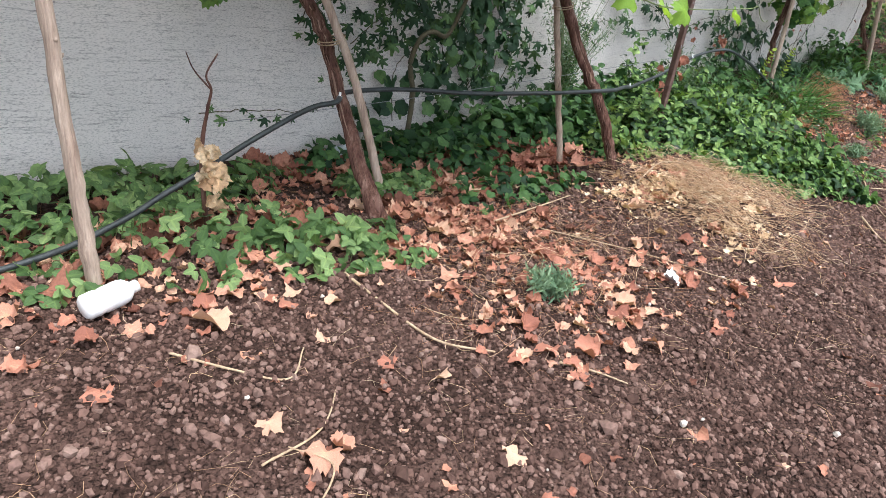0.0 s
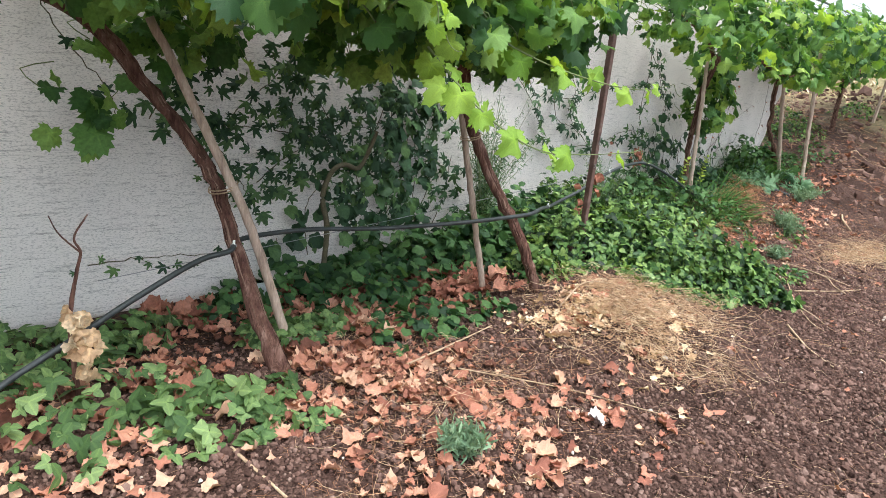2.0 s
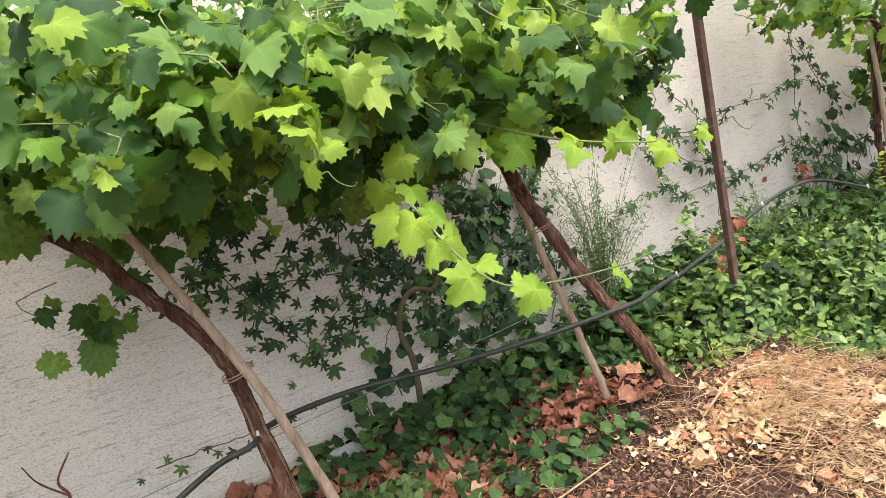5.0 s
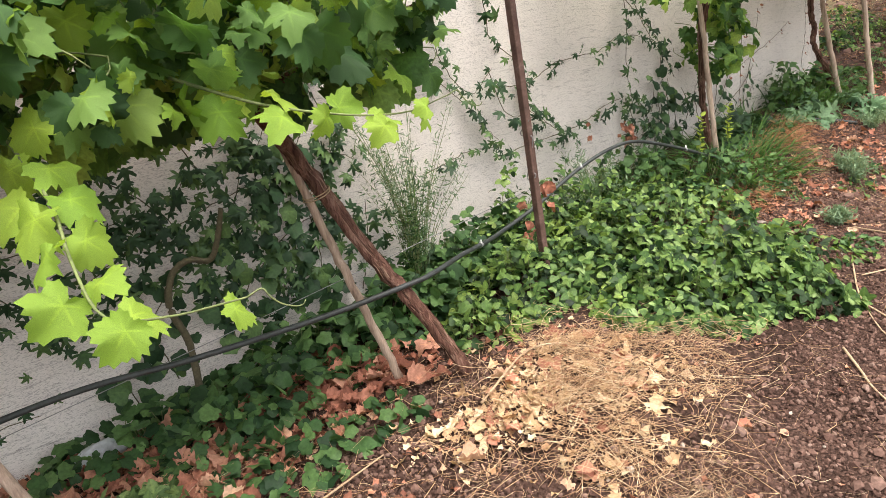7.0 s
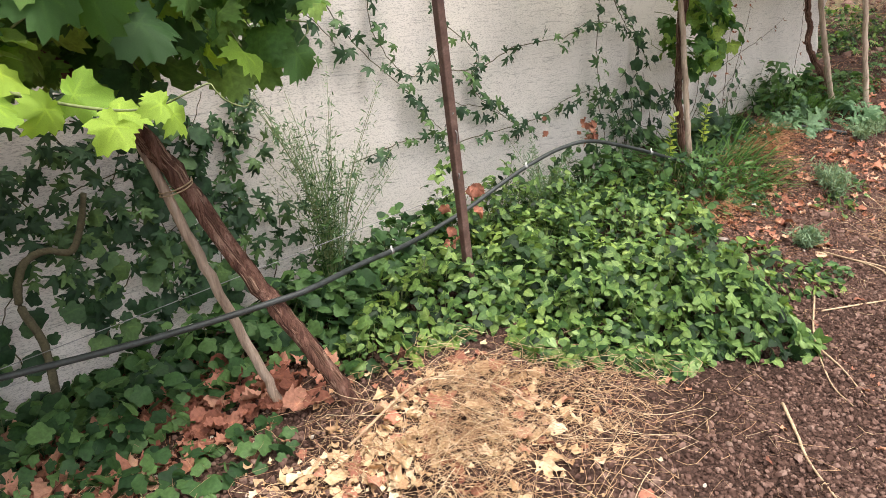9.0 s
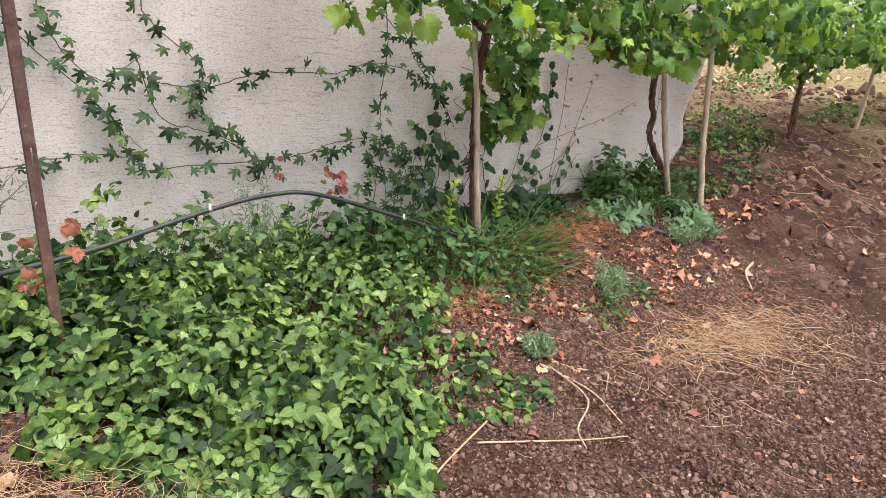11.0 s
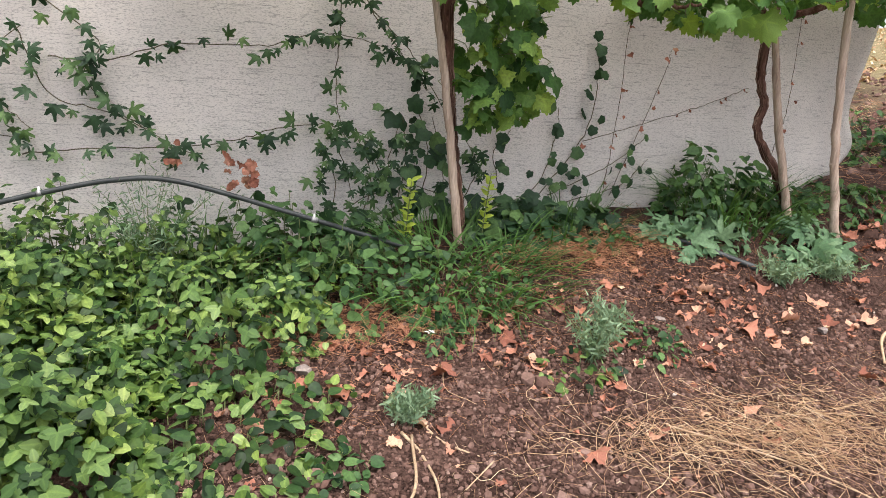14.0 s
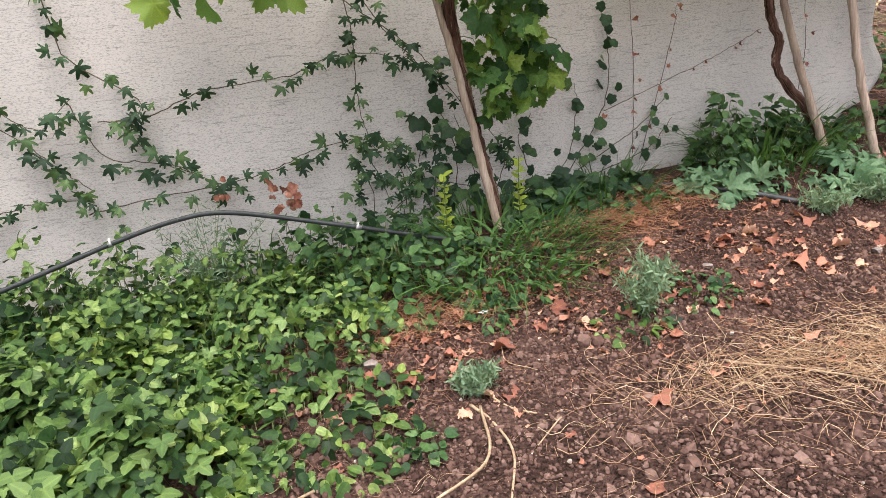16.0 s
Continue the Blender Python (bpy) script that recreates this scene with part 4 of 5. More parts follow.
climber([[(7.2, 0.45), (7.5, 0.6), (7.61, 0.92), (7.6, 1.1)], [(7.5, 0.5), (7.8, 0.94), (7.85, 1.3), (7.79, 1.56)], [(7.6, 0.55), (8.0, 0.75), (8.27, 0.95)], [(7.3, 0.5), (7.2, 0.8), (7.3, 0.95)], [(7.7, 0.5), (8.1, 0.62), (8.3, 0.8)]], T_IVY, M_CLIMB, 0.075, 0.05, "sparse creeper with small lobed leaves on the sheet", side=0.04)
climber([[(8.0, 0.6), (8.02, 1.2), (8.02, 1.63), (8.1, 1.9)], [(8.05, 0.55), (8.3, 1.3), (8.35, 1.5)], [(9.3, 0.8), (9.35, 1.2), (9.32, 1.8)], [(7.8, 0.9), (8.6, 1.15), (9.0, 1.3)]], T_SCRAP, M_RED, 0.16, 0.03, "withered bare creeper stems on the sheet", side=0.015, stem=0.0025)
# the shaded climber behind the first two vines
climber([[(1.5, 1.4), (1.48, 1.06), (1.7, 0.75), (1.8, 0.6), (1.9, 0.44)], [(2.17, 1.3), (2.1, 1.0), (2.17, 0.87), (2.2, 0.6)], [(1.9, 1.35), (2.34, 1.03), (2.53, 0.71), (2.6, 0.4)], [(2.5, 1.4), (2.76, 0.9), (2.94, 0.6), (3.0, 0.3)], [(2.0, 0.9), (2.4, 0.85), (2.9, 0.95), (3.2, 0.9)], [(1.4, 0.98), (1.8, 0.92), (2.3, 0.95)]], T_CLIMB, M_CLIMB, 0.02, 0.06, LC, side=0.08)
climber([[(2.3, 0.1), (2.25, 0.4), (2.4, 0.6)], [(2.6, 0.1), (2.7, 0.45), (2.6, 0.75)], [(2.9, 0.1), (3.0, 0.5), (2.95, 1.0), (3.1, 1.3)], [(3.2, 0.15), (3.25, 0.5), (3.2, 0.9)], [(2.1, 0.0), (2.05, 0.25)]], T_IVY, M_CLIMB, 0.022, 0.065, "dense shaded ivy-like creeper at the sheet's foot", side=0.09)
climber([[(3.5, 1.95), (3.6, 1.6), (3.75, 1.4), (3.95, 1.3)], [(3.95, 1.9), (4.05, 1.6), (4.2, 1.4), (4.5, 1.12), (4.6, 1.0), (4.75, 0.85)], [(4.3, 1.8), (4.32, 1.45), (4.55, 1.2), (4.75, 1.33)], [(3.7, 1.75), (4.0, 1.5), (4.1, 1.35)], [(3.3, 1.5), (3.45, 1.2), (3.4, 0.9)], [(4.1, 0.75), (4.45, 0.82), (4.75, 0.8)]], T_CLIMB, M_CLIMB, 0.05, 0.06, LC, side=0.03)
climber([[(1.0, 0.22), (1.3, 0.23), (1.7, 0.2)], [(0.75, 1.7), (0.9, 1.35), (1.1, 1.1), (1.15, 0.95)]], T_CLIMB, M_CLIMB, 0.08, 0.045, LC, side=0.03)

climber([[(6.2, 0.35), (6.25, 0.6), (6.15, 0.85)], [(6.4, 0.35), (6.45, 0.65), (6.35, 0.9)], [(6.6, 0.4), (6.55, 0.7), (6.6, 0.95)], [(6.3, 0.45), (6.6, 0.6), (6.9, 0.55)], [(7.0, 0.45), (7.1, 0.7), (7.0, 0.9)]], T_CLIMB, M_CLIMB, 0.022, 0.055, LC, side=0.07)
# a fuller screen of creeper beside the leaning trunk
climber([[(2.5, 0.5), (2.75, 0.8), (2.9, 1.15), (2.8, 1.5)], [(2.95, 0.2), (3.1, 0.55), (3.15, 0.9), (3.3, 1.25)], [(3.3, 0.2), (3.4, 0.5), (3.35, 0.85), (3.5, 1.15), (3.45, 1.45)], [(2.6, 0.25), (2.85, 0.5), (3.2, 0.68), (3.55, 0.62)], [(2.7, 1.2), (3.05, 1.1), (3.4, 1.05), (3.6, 0.95)], [(3.5, 0.15), (3.58, 0.4), (3.62, 0.7)], [(2.75, 1.7), (3.0, 1.5), (3.25, 1.6), (3.5, 1.7)]], T_CLIMB, M_CLIMB, 0.024, 0.062, LC, side=0.07)
climber([[(1.3, 0.95), (1.45, 1.2), (1.7, 1.35)], [(1.55, 0.7), (1.75, 1.0), (2.0, 1.2), (2.2, 1.45)], [(1.9, 0.6), (2.1, 0.75), (2.45, 0.9), (2.6, 1.15)]], T_CLIMB, M_CLIMB, 0.026, 0.06, LC, side=0.07)
# bare woody stem looped in front of the sheet
wood = np.array([(2.36, -0.28, 0.0), (2.37, -0.27, 0.3), (2.33, -0.26, 0.5), (2.38, -0.27, 0.66), (2.47, -0.27, 0.7), (2.56, -0.29, 0.68), (2.62, -0.3, 0.78), (2.66, -0.32, 0.92)])
st = new("creeper_stem", mesh_of("creeper_stem", *tube(smooth_line(wood, 60) - wood[0], [0.018, 0.015, 0.012], 8, 0.1), M_DARKSTEM))
st.location = wood[0]
tagged(st, "looped dark woody creeper stem before the sheet", "woody stem")


# ---------- green cover ----------
def mound_cover(name, n, cx, cy, rx, ry, h, templates, mat, size, label, category, single=0, single_mesh=None, tilt=0.55):
    """Low leafy growth in a heap: leaves in a thin shell over a dome, lower ones beneath."""
    a, q = RNG.uniform(0, 2 * np.pi, n), np.sqrt(RNG.uniform(0, 1, n))
    edge = 1 + 0.16 * np.sin(3 * a + cx) + 0.1 * np.sin(7 * a + cy)
    x, y = cx + rx * q * edge * np.cos(a), cy + ry * q * edge * np.sin(a)
    dome = h * np.clip(1 - q ** 2.6, 0, 1) * (0.72 + 0.32 * np.sin(x * 5 + 1) * np.sin(y * 6) + 0.26 * np.sin(x * 13) * np.sin(y * 11) + 0.16 * np.sin(x * 31 + y * 7) * np.sin(y * 29 - x * 9))
    z = land(x, y) + 0.02 + dome * np.where(RNG.uniform(0, 1, n) < 0.6, RNG.uniform(0.72, 1.15, n), RNG.uniform(0.1, 0.75, n))
    P = np.stack([x, y, z], -1)
    out = np.stack([np.cos(a) * q ** 2 * 0.5, np.sin(a) * q ** 2 * 0.5 - 0.3, np.ones(n)], -1) + RNG.normal(0, tilt, (n, 3))
    M = frames_of(out, np.stack([np.cos(a), np.sin(a), -0.4 + 0 * a], -1) + RNG.normal(0, 0.7, (n, 3)), size * RNG.uniform(0.55, 1.3, n))
    o = np.array((cx, cy, float(land(cx, cy))))
    pl = empty(name, *o, label, category)
    order = np.argsort(y - z)
    near, far = order[:single], order[single:]
    if single:
        leaf_objects(pl, P[near], M[near], single_mesh)
    v, f, w = strewn(templates, P[far] - o, M[far])
    tagged(part("foliage", mesh_of("foliage", v, f, mat, w), pl), kind="stuff")
    k = RNG.integers(0, n, min(n // 4, 500))
    stems = [tube(smooth_line([(P[i][0] - o[0] + RNG.normal(0, 0.02), P[i][1] - o[1] + 0.03, P[i][2] - o[2] - 0.12), P[i] - o], 3), [0.0022], 3) for i in k]
    tagged(part("stem_mass", mesh_of("stem_mass", *joined(stems), M_STEM), pl), kind="stuff")
    return pl


SPROUT_MESH = [mesh_of("sprout", v, f, M_SPROUT_O, w) for v, f, w in T_TREFOIL]
COVER_MESH = [mesh_of("cover_leaf", v, f, M_COVER_O, w) for v, f, w in T_TREFOIL]
COVER = "spreading bright green trefoil ground cover heaped on soil"
mound_cover("ground_cover", 2500, 4.85, -1.55, 0.7, 0.62, 0.33, T_TREFOIL * 2 + T_OVATE, M_COVER, 0.048, COVER, "ground cover", 300, COVER_MESH)
mound_cover("ground_cover", 2300, 4.55, -0.9, 0.92, 0.5, 0.36, T_TREFOIL * 2 + T_OVATE, M_COVER, 0.047, COVER, "ground cover", 200, COVER_MESH)
mound_cover("ground_cover", 1300, 5.6, -0.85, 0.65, 0.5, 0.3, T_OVAL + T_TREFOIL, M_COVER, 0.045, "dark green leafy weeds under the hose", "ground cover", 60, COVER_MESH)
mound_cover("ground_cover", 500, 4.2, -0.4, 0.9, 0.35, 0.28, T_IVY, M_WEED, 0.05, "mixed green weeds at the sheet's foot", "ground cover")
mound_cover("ground_cover", 340, 5.7, -1.65, 0.4, 0.35, 0.08, T_OVAL, M_COVER, 0.055, "low sprawling green weed on dark soil", "ground cover")
mound_cover("ground_cover", 130, 1.1, -1.5, 0.34, 0.22, 0.13, T_TREFOIL, M_SPROUT, 0.05, "trefoil weeds among dead leaves beside a trunk", "ground cover", 120, SPROUT_MESH)
mound_cover("ground_cover", 170, 0.45, -1.25, 0.65, 0.34, 0.13, T_TREFOIL, M_SPROUT, 0.05, "green weeds among dead leaves at the sheet's foot", "ground cover", 80, SPROUT_MESH)
mound_cover("ground_cover", 220, -0.8, -1.2, 0.7, 0.4, 0.12, T_TREFOIL, M_SPROUT, 0.05, "green weeds among dead leaves at the sheet's foot", "ground cover")
mound_cover("ground_cover", 480, 0.3, -0.6, 1.1, 0.34, 0.17, T_TREFOIL * 3 + T_IVY[:2], M_SPROUT, 0.052, "green weeds along the foot of the sheet", "ground cover")
mound_cover("ground_cover", 260, 2.75, -0.3, 0.6, 0.18, 0.26, T_IVY, M_WEED, 0.055, "shaded creeper leaves along the foot of the sheet", "ground cover")
mound_cover("ground_cover", 170, 2.0, -0.42, 0.55, 0.2, 0.16, T_IVY, M_WEED, 0.05, "shaded weeds along the foot of the sheet", "ground cover")
mound_cover("ground_cover", 150, 1.75, -0.95, 0.3, 0.2, 0.1, T_TREFOIL, M_SPROUT, 0.05, "small green weeds between two vine trunks", "ground cover")
mound_cover("ground_cover", 240, 2.45, -0.68, 0.45, 0.26, 0.2, T_IVY, M_WEED, 0.05, "shaded lobed creeper leaves on the ground", "ground cover")
mound_cover("ground_cover", 170, 2.5, -1.2, 0.5, 0.24, 0.07, T_IVY, M_WEED, 0.046, "sparse lobed creeper leaves on litter", "ground cover")
mound_cover("ground_cover", 150, 3.6, -1.05, 0.2, 0.2, 0.2, T_OVAL + T_IVY, M_COVER, 0.042, "yellow-green weed at a trunk's foot", "ground cover")
mound_cover("ground_cover", 420, 3.95, -0.28, 0.5, 0.2, 0.42, T_OVAL + T_IVY[:2], M_WEED, 0.05, "mixed green weeds round a tall feathery weed", "ground cover")
mound_cover("ground_cover", 380, 3.4, -0.55, 0.5, 0.3, 0.3, T_IVY, M_WEED, 0.055, "dense green weeds behind a leaning trunk", "ground cover")
mound_cover("ground_cover", 460, 6.2, -0.75, 0.5, 0.32, 0.24, T_OVAL, M_WEED, 0.06, "dark leafy weeds beside a grass tuft", "ground cover")
mound_cover("ground_cover", 1000, 4.95, -0.42, 0.85, 0.28, 0.5, T_OVAL + T_TREFOIL, M_COVER, 0.042, "green weeds along the foot of the sheet", "ground cover")
mound_cover("ground_cover", 460, 5.95, -0.32, 0.6, 0.22, 0.32, T_OVAL + T_IVY, M_WEED, 0.05, "mixed green weeds at the sheet's foot", "ground cover")
mound_cover("ground_cover", 260, 6.75, -0.85, 0.42, 0.3, 0.14, T_OVAL, M_WEED, 0.045, "leafy weeds in long grass", "ground cover")
mound_cover("ground_cover", 240, 7.4, -0.35, 0.5, 0.22, 0.2, T_IVY, M_CLIMB, 0.06, "lobed creeper leaves at the sheet's foot", "ground cover")
mound_cover("ground_cover", 560, 8.75, -0.3, 0.55, 0.3, 0.5, T_OVAL, M_WEED, 0.07, "bushy green weed at the sheet's foot", "bush")
mound_cover("ground_cover", 90, 8.35, -0.6, 0.3, 0.2, 0.13, T_CLIMB, M_BROAD, 0.1, "broad-leaved bluish weed on the bank", "weed")
mound_cover("ground_cover", 70, 9.0, -0.75, 0.22, 0.18, 0.12, T_CLIMB, M_BROAD, 0.1, "broad-leaved bluish weed on the bank", "weed")
mound_cover("ground_cover", 260, 9.7, -0.35, 0.4, 0.3, 0.15, T_OVAL, M_WEED, 0.06, "low green weeds by the sheet's end", "ground cover")
mound_cover("ground_cover", 500, 11.4, 0.2, 0.6, 0.4, 0.25, T_OVAL, M_COVER, 0.055, "light green bushy weeds on the field's edge", "bush")
mound_cover("ground_cover", 300, 11.2, 1.4, 0.7, 0.6, 0.3, T_OVAL, M_WEED, 0.07, "green bushy weeds behind the sheet's end", "bush")
mound_cover("ground_cover", 80, 6.55, -1.2, 0.12, 0.1, 0.08, T_OVAL, M_WEED, 0.04, "small green weed with a white flower", "weed")
mound_cover("ground_cover", 50, 7.1, -1.47, 0.18, 0.1, 0.07, T_OVAL, M_COVER, 0.05, "small yellowing weed on litter", "weed")
mound_cover("ground_cover", 70, 7.55, -1.35, 0.18, 0.14, 0.06, T_OVAL, M_WEED, 0.045, "small dark weed among dead leaves", "weed")
mound_cover("ground_cover", 90, 6.75, -1.0, 0.4, 0.12, 0.08, T_OVAL, M_WEED, 0.04, "low green weeds along a grass tuft", "weed")
mound_cover("ground_cover", 60, 7.7, -0.62, 0.2, 0.08, 0.08, T_OVAL, M_WEED, 0.05, "small green weed in reddish straw", "weed")
mound_cover("ground_cover", 26, 1.28, -1.72, 0.2, 0.08, 0.03, T_TREFOIL, M_SPROUT, 0.04, "tiny trefoil seedlings on bare soil", "weed")
mound_cover("ground_cover", 60, 6.0, -1.9, 0.12, 0.1, 0.06, T_OVAL, M_WEED, 0.045, "small green weed on bare soil", "weed")


def tuft(name, x, y, n, length, spread_r, templates, mat, label, category, lean=0.5):
    """A tuft of blades that fan out from one place."""
    a, q = RNG.uniform(0, 2 * np.pi, n), spread_r * np.sqrt(RNG.uniform(0, 1, n))
    px, py = x + q * np.cos(a), y + q * np.sin(a)
    o = np.array((x, y, float(land(x, y))))
    P = np.stack([px, py, land(px, py)], -1) - o
    up = np.stack([np.cos(a) * lean * RNG.uniform(0.1, 1, n), np.sin(a) * lean * RNG.uniform(0.1, 1, n), np.ones(n)], -1) + RNG.normal(0, 0.12, (n, 3))
    M = frames_of(up, np.stack([np.cos(a), np.sin(a), 0 * a], -1) + RNG.normal(0, 0.3, (n, 3)), length * RNG.uniform(0.45, 1.15, n))
    pl = empty(name, *o, label, category)
    me = [mesh_of("blade", *t[:2], mat) for t in templates[:3]]
    leaf_objects(pl, P[:40] + o, M[:40], me, "blade")
    v, f, w = strewn(templates, P[40:], M[40:])
    tagged(part("grass", mesh_of("grass", v, f, mat, w), pl), kind="stuff")
    return pl


FINE = [blade(30 + s, 4, 0.013, 0.8) for s in range(5)]
tuft("grass_tuft", 6.75, -0.62, 420, 0.34, 0.5, FINE + T_BLADE[:2], M_GRASS, "long green grass tuft at a vine's foot", "grass", 1.2)
tuft("grass_tuft", 7.02, -0.75, 220, 0.25, 0.4, FINE + T_BLADE[:2], M_GRASS, "long green grass tuft at a vine's foot", "grass", 1.2)
tuft("grass_tuft", 8.8, -0.3, 300, 0.45, 0.4, FINE, M_GRASS, "tall grass in a bushy weed", "grass", 0.5)
tuft("grass_tuft", 5.5, -0.35, 120, 0.4, 0.3, FINE, M_GRASS, "thin grass before the sheet", "grass", 0.4)
tuft("grass_tuft", 7.6, -0.3, 130, 0.3, 0.4, FINE, M_GRASS, "thin grass before the sheet", "grass", 0.5)


def feather_weed(x, y, n, length, r, mat, label, thin=0.006, lean=0.9):
    """A feathery small weed: many stems with short side leaflets."""
    o = np.array((x, y, float(land(x, y))))
    pl = empty("feathery_weed", *o, label, "weed")
    stems, P, N, T, S = [], [], [], [], []
    for i in range(n):
        a = RNG.uniform(0, 2 * np.pi)
        tip = np.array((math.cos(a) * r * RNG.uniform(0.2, 1), math.sin(a) * r * RNG.uniform(0.2, 1), length * RNG.uniform(0.5, 1.05)))
        line = smooth_line([(0, 0, 0), tip * (0.35, 0.35, 0.55), tip], 9)
        stems.append(tube(line, [thin * 0.5, thin * 0.2], 3))
        for u in np.linspace(0.2, 1, 16 if length < 0.3 else 56):
            k = min(7, int(u * 8))
            p = line[k] + (line[k + 1] - line[k]) * (u * 8 - k)
            P.append(p + RNG.normal(0, 0.008 if length < 0.3 else 0.02, 3))
            d = RNG.normal(0, 1, 3)
            d[2] = abs(d[2]) * 0.5
            N.append(d)
            T.append(RNG.normal(0, 1, 3) + (0, 0, 0.4))
            S.append(RNG.uniform(0.5, 1.2))
    tagged(part("stem_mass", mesh_of("stem_mass", *joined(stems), M_STEM), pl), kind="stuff")
    leaflet = [oval_leaf(70 + s, 0.22 if length < 0.3 else 0.17, 6) for s in range(3)]
    v, f, w = strewn(leaflet, np.array(P), frames_of(np.array(N), np.array(T), np.array(S) * (0.045 if length < 0.3 else 0.04)))
    tagged(part("foliage", mesh_of("foliage", v, f, mat, w), pl), kind="stuff")
    return pl


feather_weed(1.74, -2.2, 60, 0.11, 0.12, M_GREYWEED, "bushy grey-green feathery weed on bare soil")
feather_weed(6.3, -1.65, 60, 0.12, 0.12, M_GREYWEED, "bushy grey-green feathery weed on bare soil")
feather_weed(7.2, -1.42, 46, 0.22, 0.16, M_GREYWEED, "feathery weed with tiny yellow buds")
feather_weed(7.35, -1.28, 30, 0.2, 0.14, M_GREYWEED, "grey-green weed with tiny buds among dead leaves")
feather_weed(8.95, -1.0, 40, 0.16, 0.24, M_GREYWEED, "spreading grey-green weed by a bare stake")
feather_weed(8.6, -1.0, 40, 0.14, 0.2, M_GREYWEED, "spreading grey-green weed on the bank")
feather_weed(3.8, -0.28, 34, 1.22, 0.45, M_GREYWEED, "tall airy feathery weed gone to seed before the sheet", 0.007)
feather_weed(3.72, -0.33, 22, 0.85, 0.3, M_WEED, "tall feathery green weed before the white sheet", 0.006)
feather_weed(5.3, -0.4, 26, 0.55, 0.35, M_GREYWEED, "thin pale weed before the sheet")


def upright_weed(x, y, height, n, size, label):
    """A single straight stem with pairs of leaves all the way up."""
    o = np.array((x, y, float(land(x, y))))
    pl = empty("yellow_weed", *o, label, "weed")
    line = smooth_line([(0, 0, 0), (0.01, 0, height * 0.5), (0.015, -0.02, height)], 14)
    part("stem", mesh_of("stem", *tube(line, [0.004, 0.002], 5), M_STEM), pl)
    u = np.linspace(0.25, 1, n)
    P = np.array([line[int(k * 13)] for k in u])
    a = np.arange(n) * 2.4
    T = np.stack([np.cos(a), np.sin(a), 0.15 + 0 * a], -1)
    N = np.stack([-0.5 * np.cos(a), -0.5 * np.sin(a) - 0.3, 0.8 + 0 * a], -1)
    leaf_objects(pl, P + o, frames_of(N, T, size * RNG.uniform(0.7, 1.15, n)), [mesh_of("leaf", *t[:2], M_YELLOW, t[2]) for t in T_OVAL[:3]])
    return pl


upright_weed(6.56, -0.47, 0.4, 22, 0.06, "upright yellow-green weed below the hose")
upright_weed(7.0, -0.47, 0.4, 24, 0.05, "upright yellow-green weed in long grass")


# ---------- dead leaves and straw ----------
DRY_MESH = [mesh_of("dry_leaf", v, f, M_DRY_O, w) for v, f, w in T_DRY]


def litter(name, n, box, keep, templates, mat, size, label, lift=0.012, tilt=0.5, single=0):
    """Dead leaves on the ground: those nearest to the path one by one, the rest joined."""
    def drifts(x, y):
        k = np.array([noise.noise((a * 3.3, b * 3.3, 7.0)) for a, b in zip(x, y)])
        return (1 if keep is None else keep(x, y)) * np.clip(0.62 + 1.3 * k, 0.15, 1)
    P = scatter(n, *box, drifts)
    P[:, 2] += lift * RNG.uniform(0.2, 1.6, len(P))
    M = flat_frames(len(P), size, tilt * 0.5, 1, 1) * np.clip(np.exp(RNG.normal(0, 0.42, len(P))), 0.4, 2.3)[:, None, None]
    if len(P) <= single:
        single = len(P) // 2
    if not single:
        stuff(name, templates, P, M, mat, label, "dead leaves")
        return
    o = np.array((P[:, 0].mean(), P[:, 1].mean(), P[:, 2].mean()))
    heap = empty(name, *o, label, "dead leaves")
    order = np.argsort(P[:, 1])
    leaf_objects(heap, P[order[:single]], M[order[:single]], DRY_MESH, "dry_leaf")
    v, f, w = strewn(templates, P[order[single:]] - o, M[order[single:]])
    tagged(part("litter", mesh_of("litter", v, f, mat, w), heap), kind="stuff")


litter("leaf_litter", 3000, (-1.5, 2.2, -2.0, -0.6), lambda x, y: blob(x, y, 0.7, -1.3, 1.5, 0.5, 4), T_DRY, M_DRY, 0.035, "brown dead vine leaves between green weeds", 0.018, single=200)
litter("leaf_litter", 4200, (1.2, 3.2, -2.7, -0.9), lambda x, y: np.clip(blob(x, y, 1.85, -1.5, 0.45, 0.3) + blob(x, y, 1.9, -2.1, 0.45, 0.45) * 0.6 + 0.25 * blob(x, y, 1.9, -2.4, 0.8, 0.3) + 0.6 * blob(x, y, 2.3, -1.1, 0.7, 0.2), 0, 1), T_DRY * 2 + T_SCRAP, M_DRY, 0.028, "salmon-brown dead vine leaves on bare soil", single=260)
litter("leaf_litter", 1900, (1.6, 3.5, -1.3, -0.4), lambda x, y: np.clip(blob(x, y, 2.8, -0.75, 0.28, 0.22) + blob(x, y, 3.15, -0.85, 0.2, 0.2) + 0.6 * blob(x, y, 2.05, -0.8, 0.35, 0.3), 0, 1), T_DRY, M_RED, 0.037, "heap of reddish dead vine leaves under a vine", 0.03)
litter("leaf_litter", 4200, (2.7, 4.3, -2.6, -1.1), lambda x, y: np.clip(blob(x, y, 3.35, -1.8, 0.42, 0.36) * 0.8 + blob(x, y, 3.2, -1.7, 0.4, 0.3) * 0.5, 0, 1), T_SCRAP, M_PALE, 0.024, "pale shredded dead leaves on a straw heap", 0.02, 0.6)
litter("leaf_litter", 520, (2.7, 4.3, -2.4, -1.0), lambda x, y: blob(x, y, 3.3, -1.75, 0.6, 0.5), T_DRY, M_DRY, 0.032, "salmon dead leaves on a straw heap", 0.02, single=90)
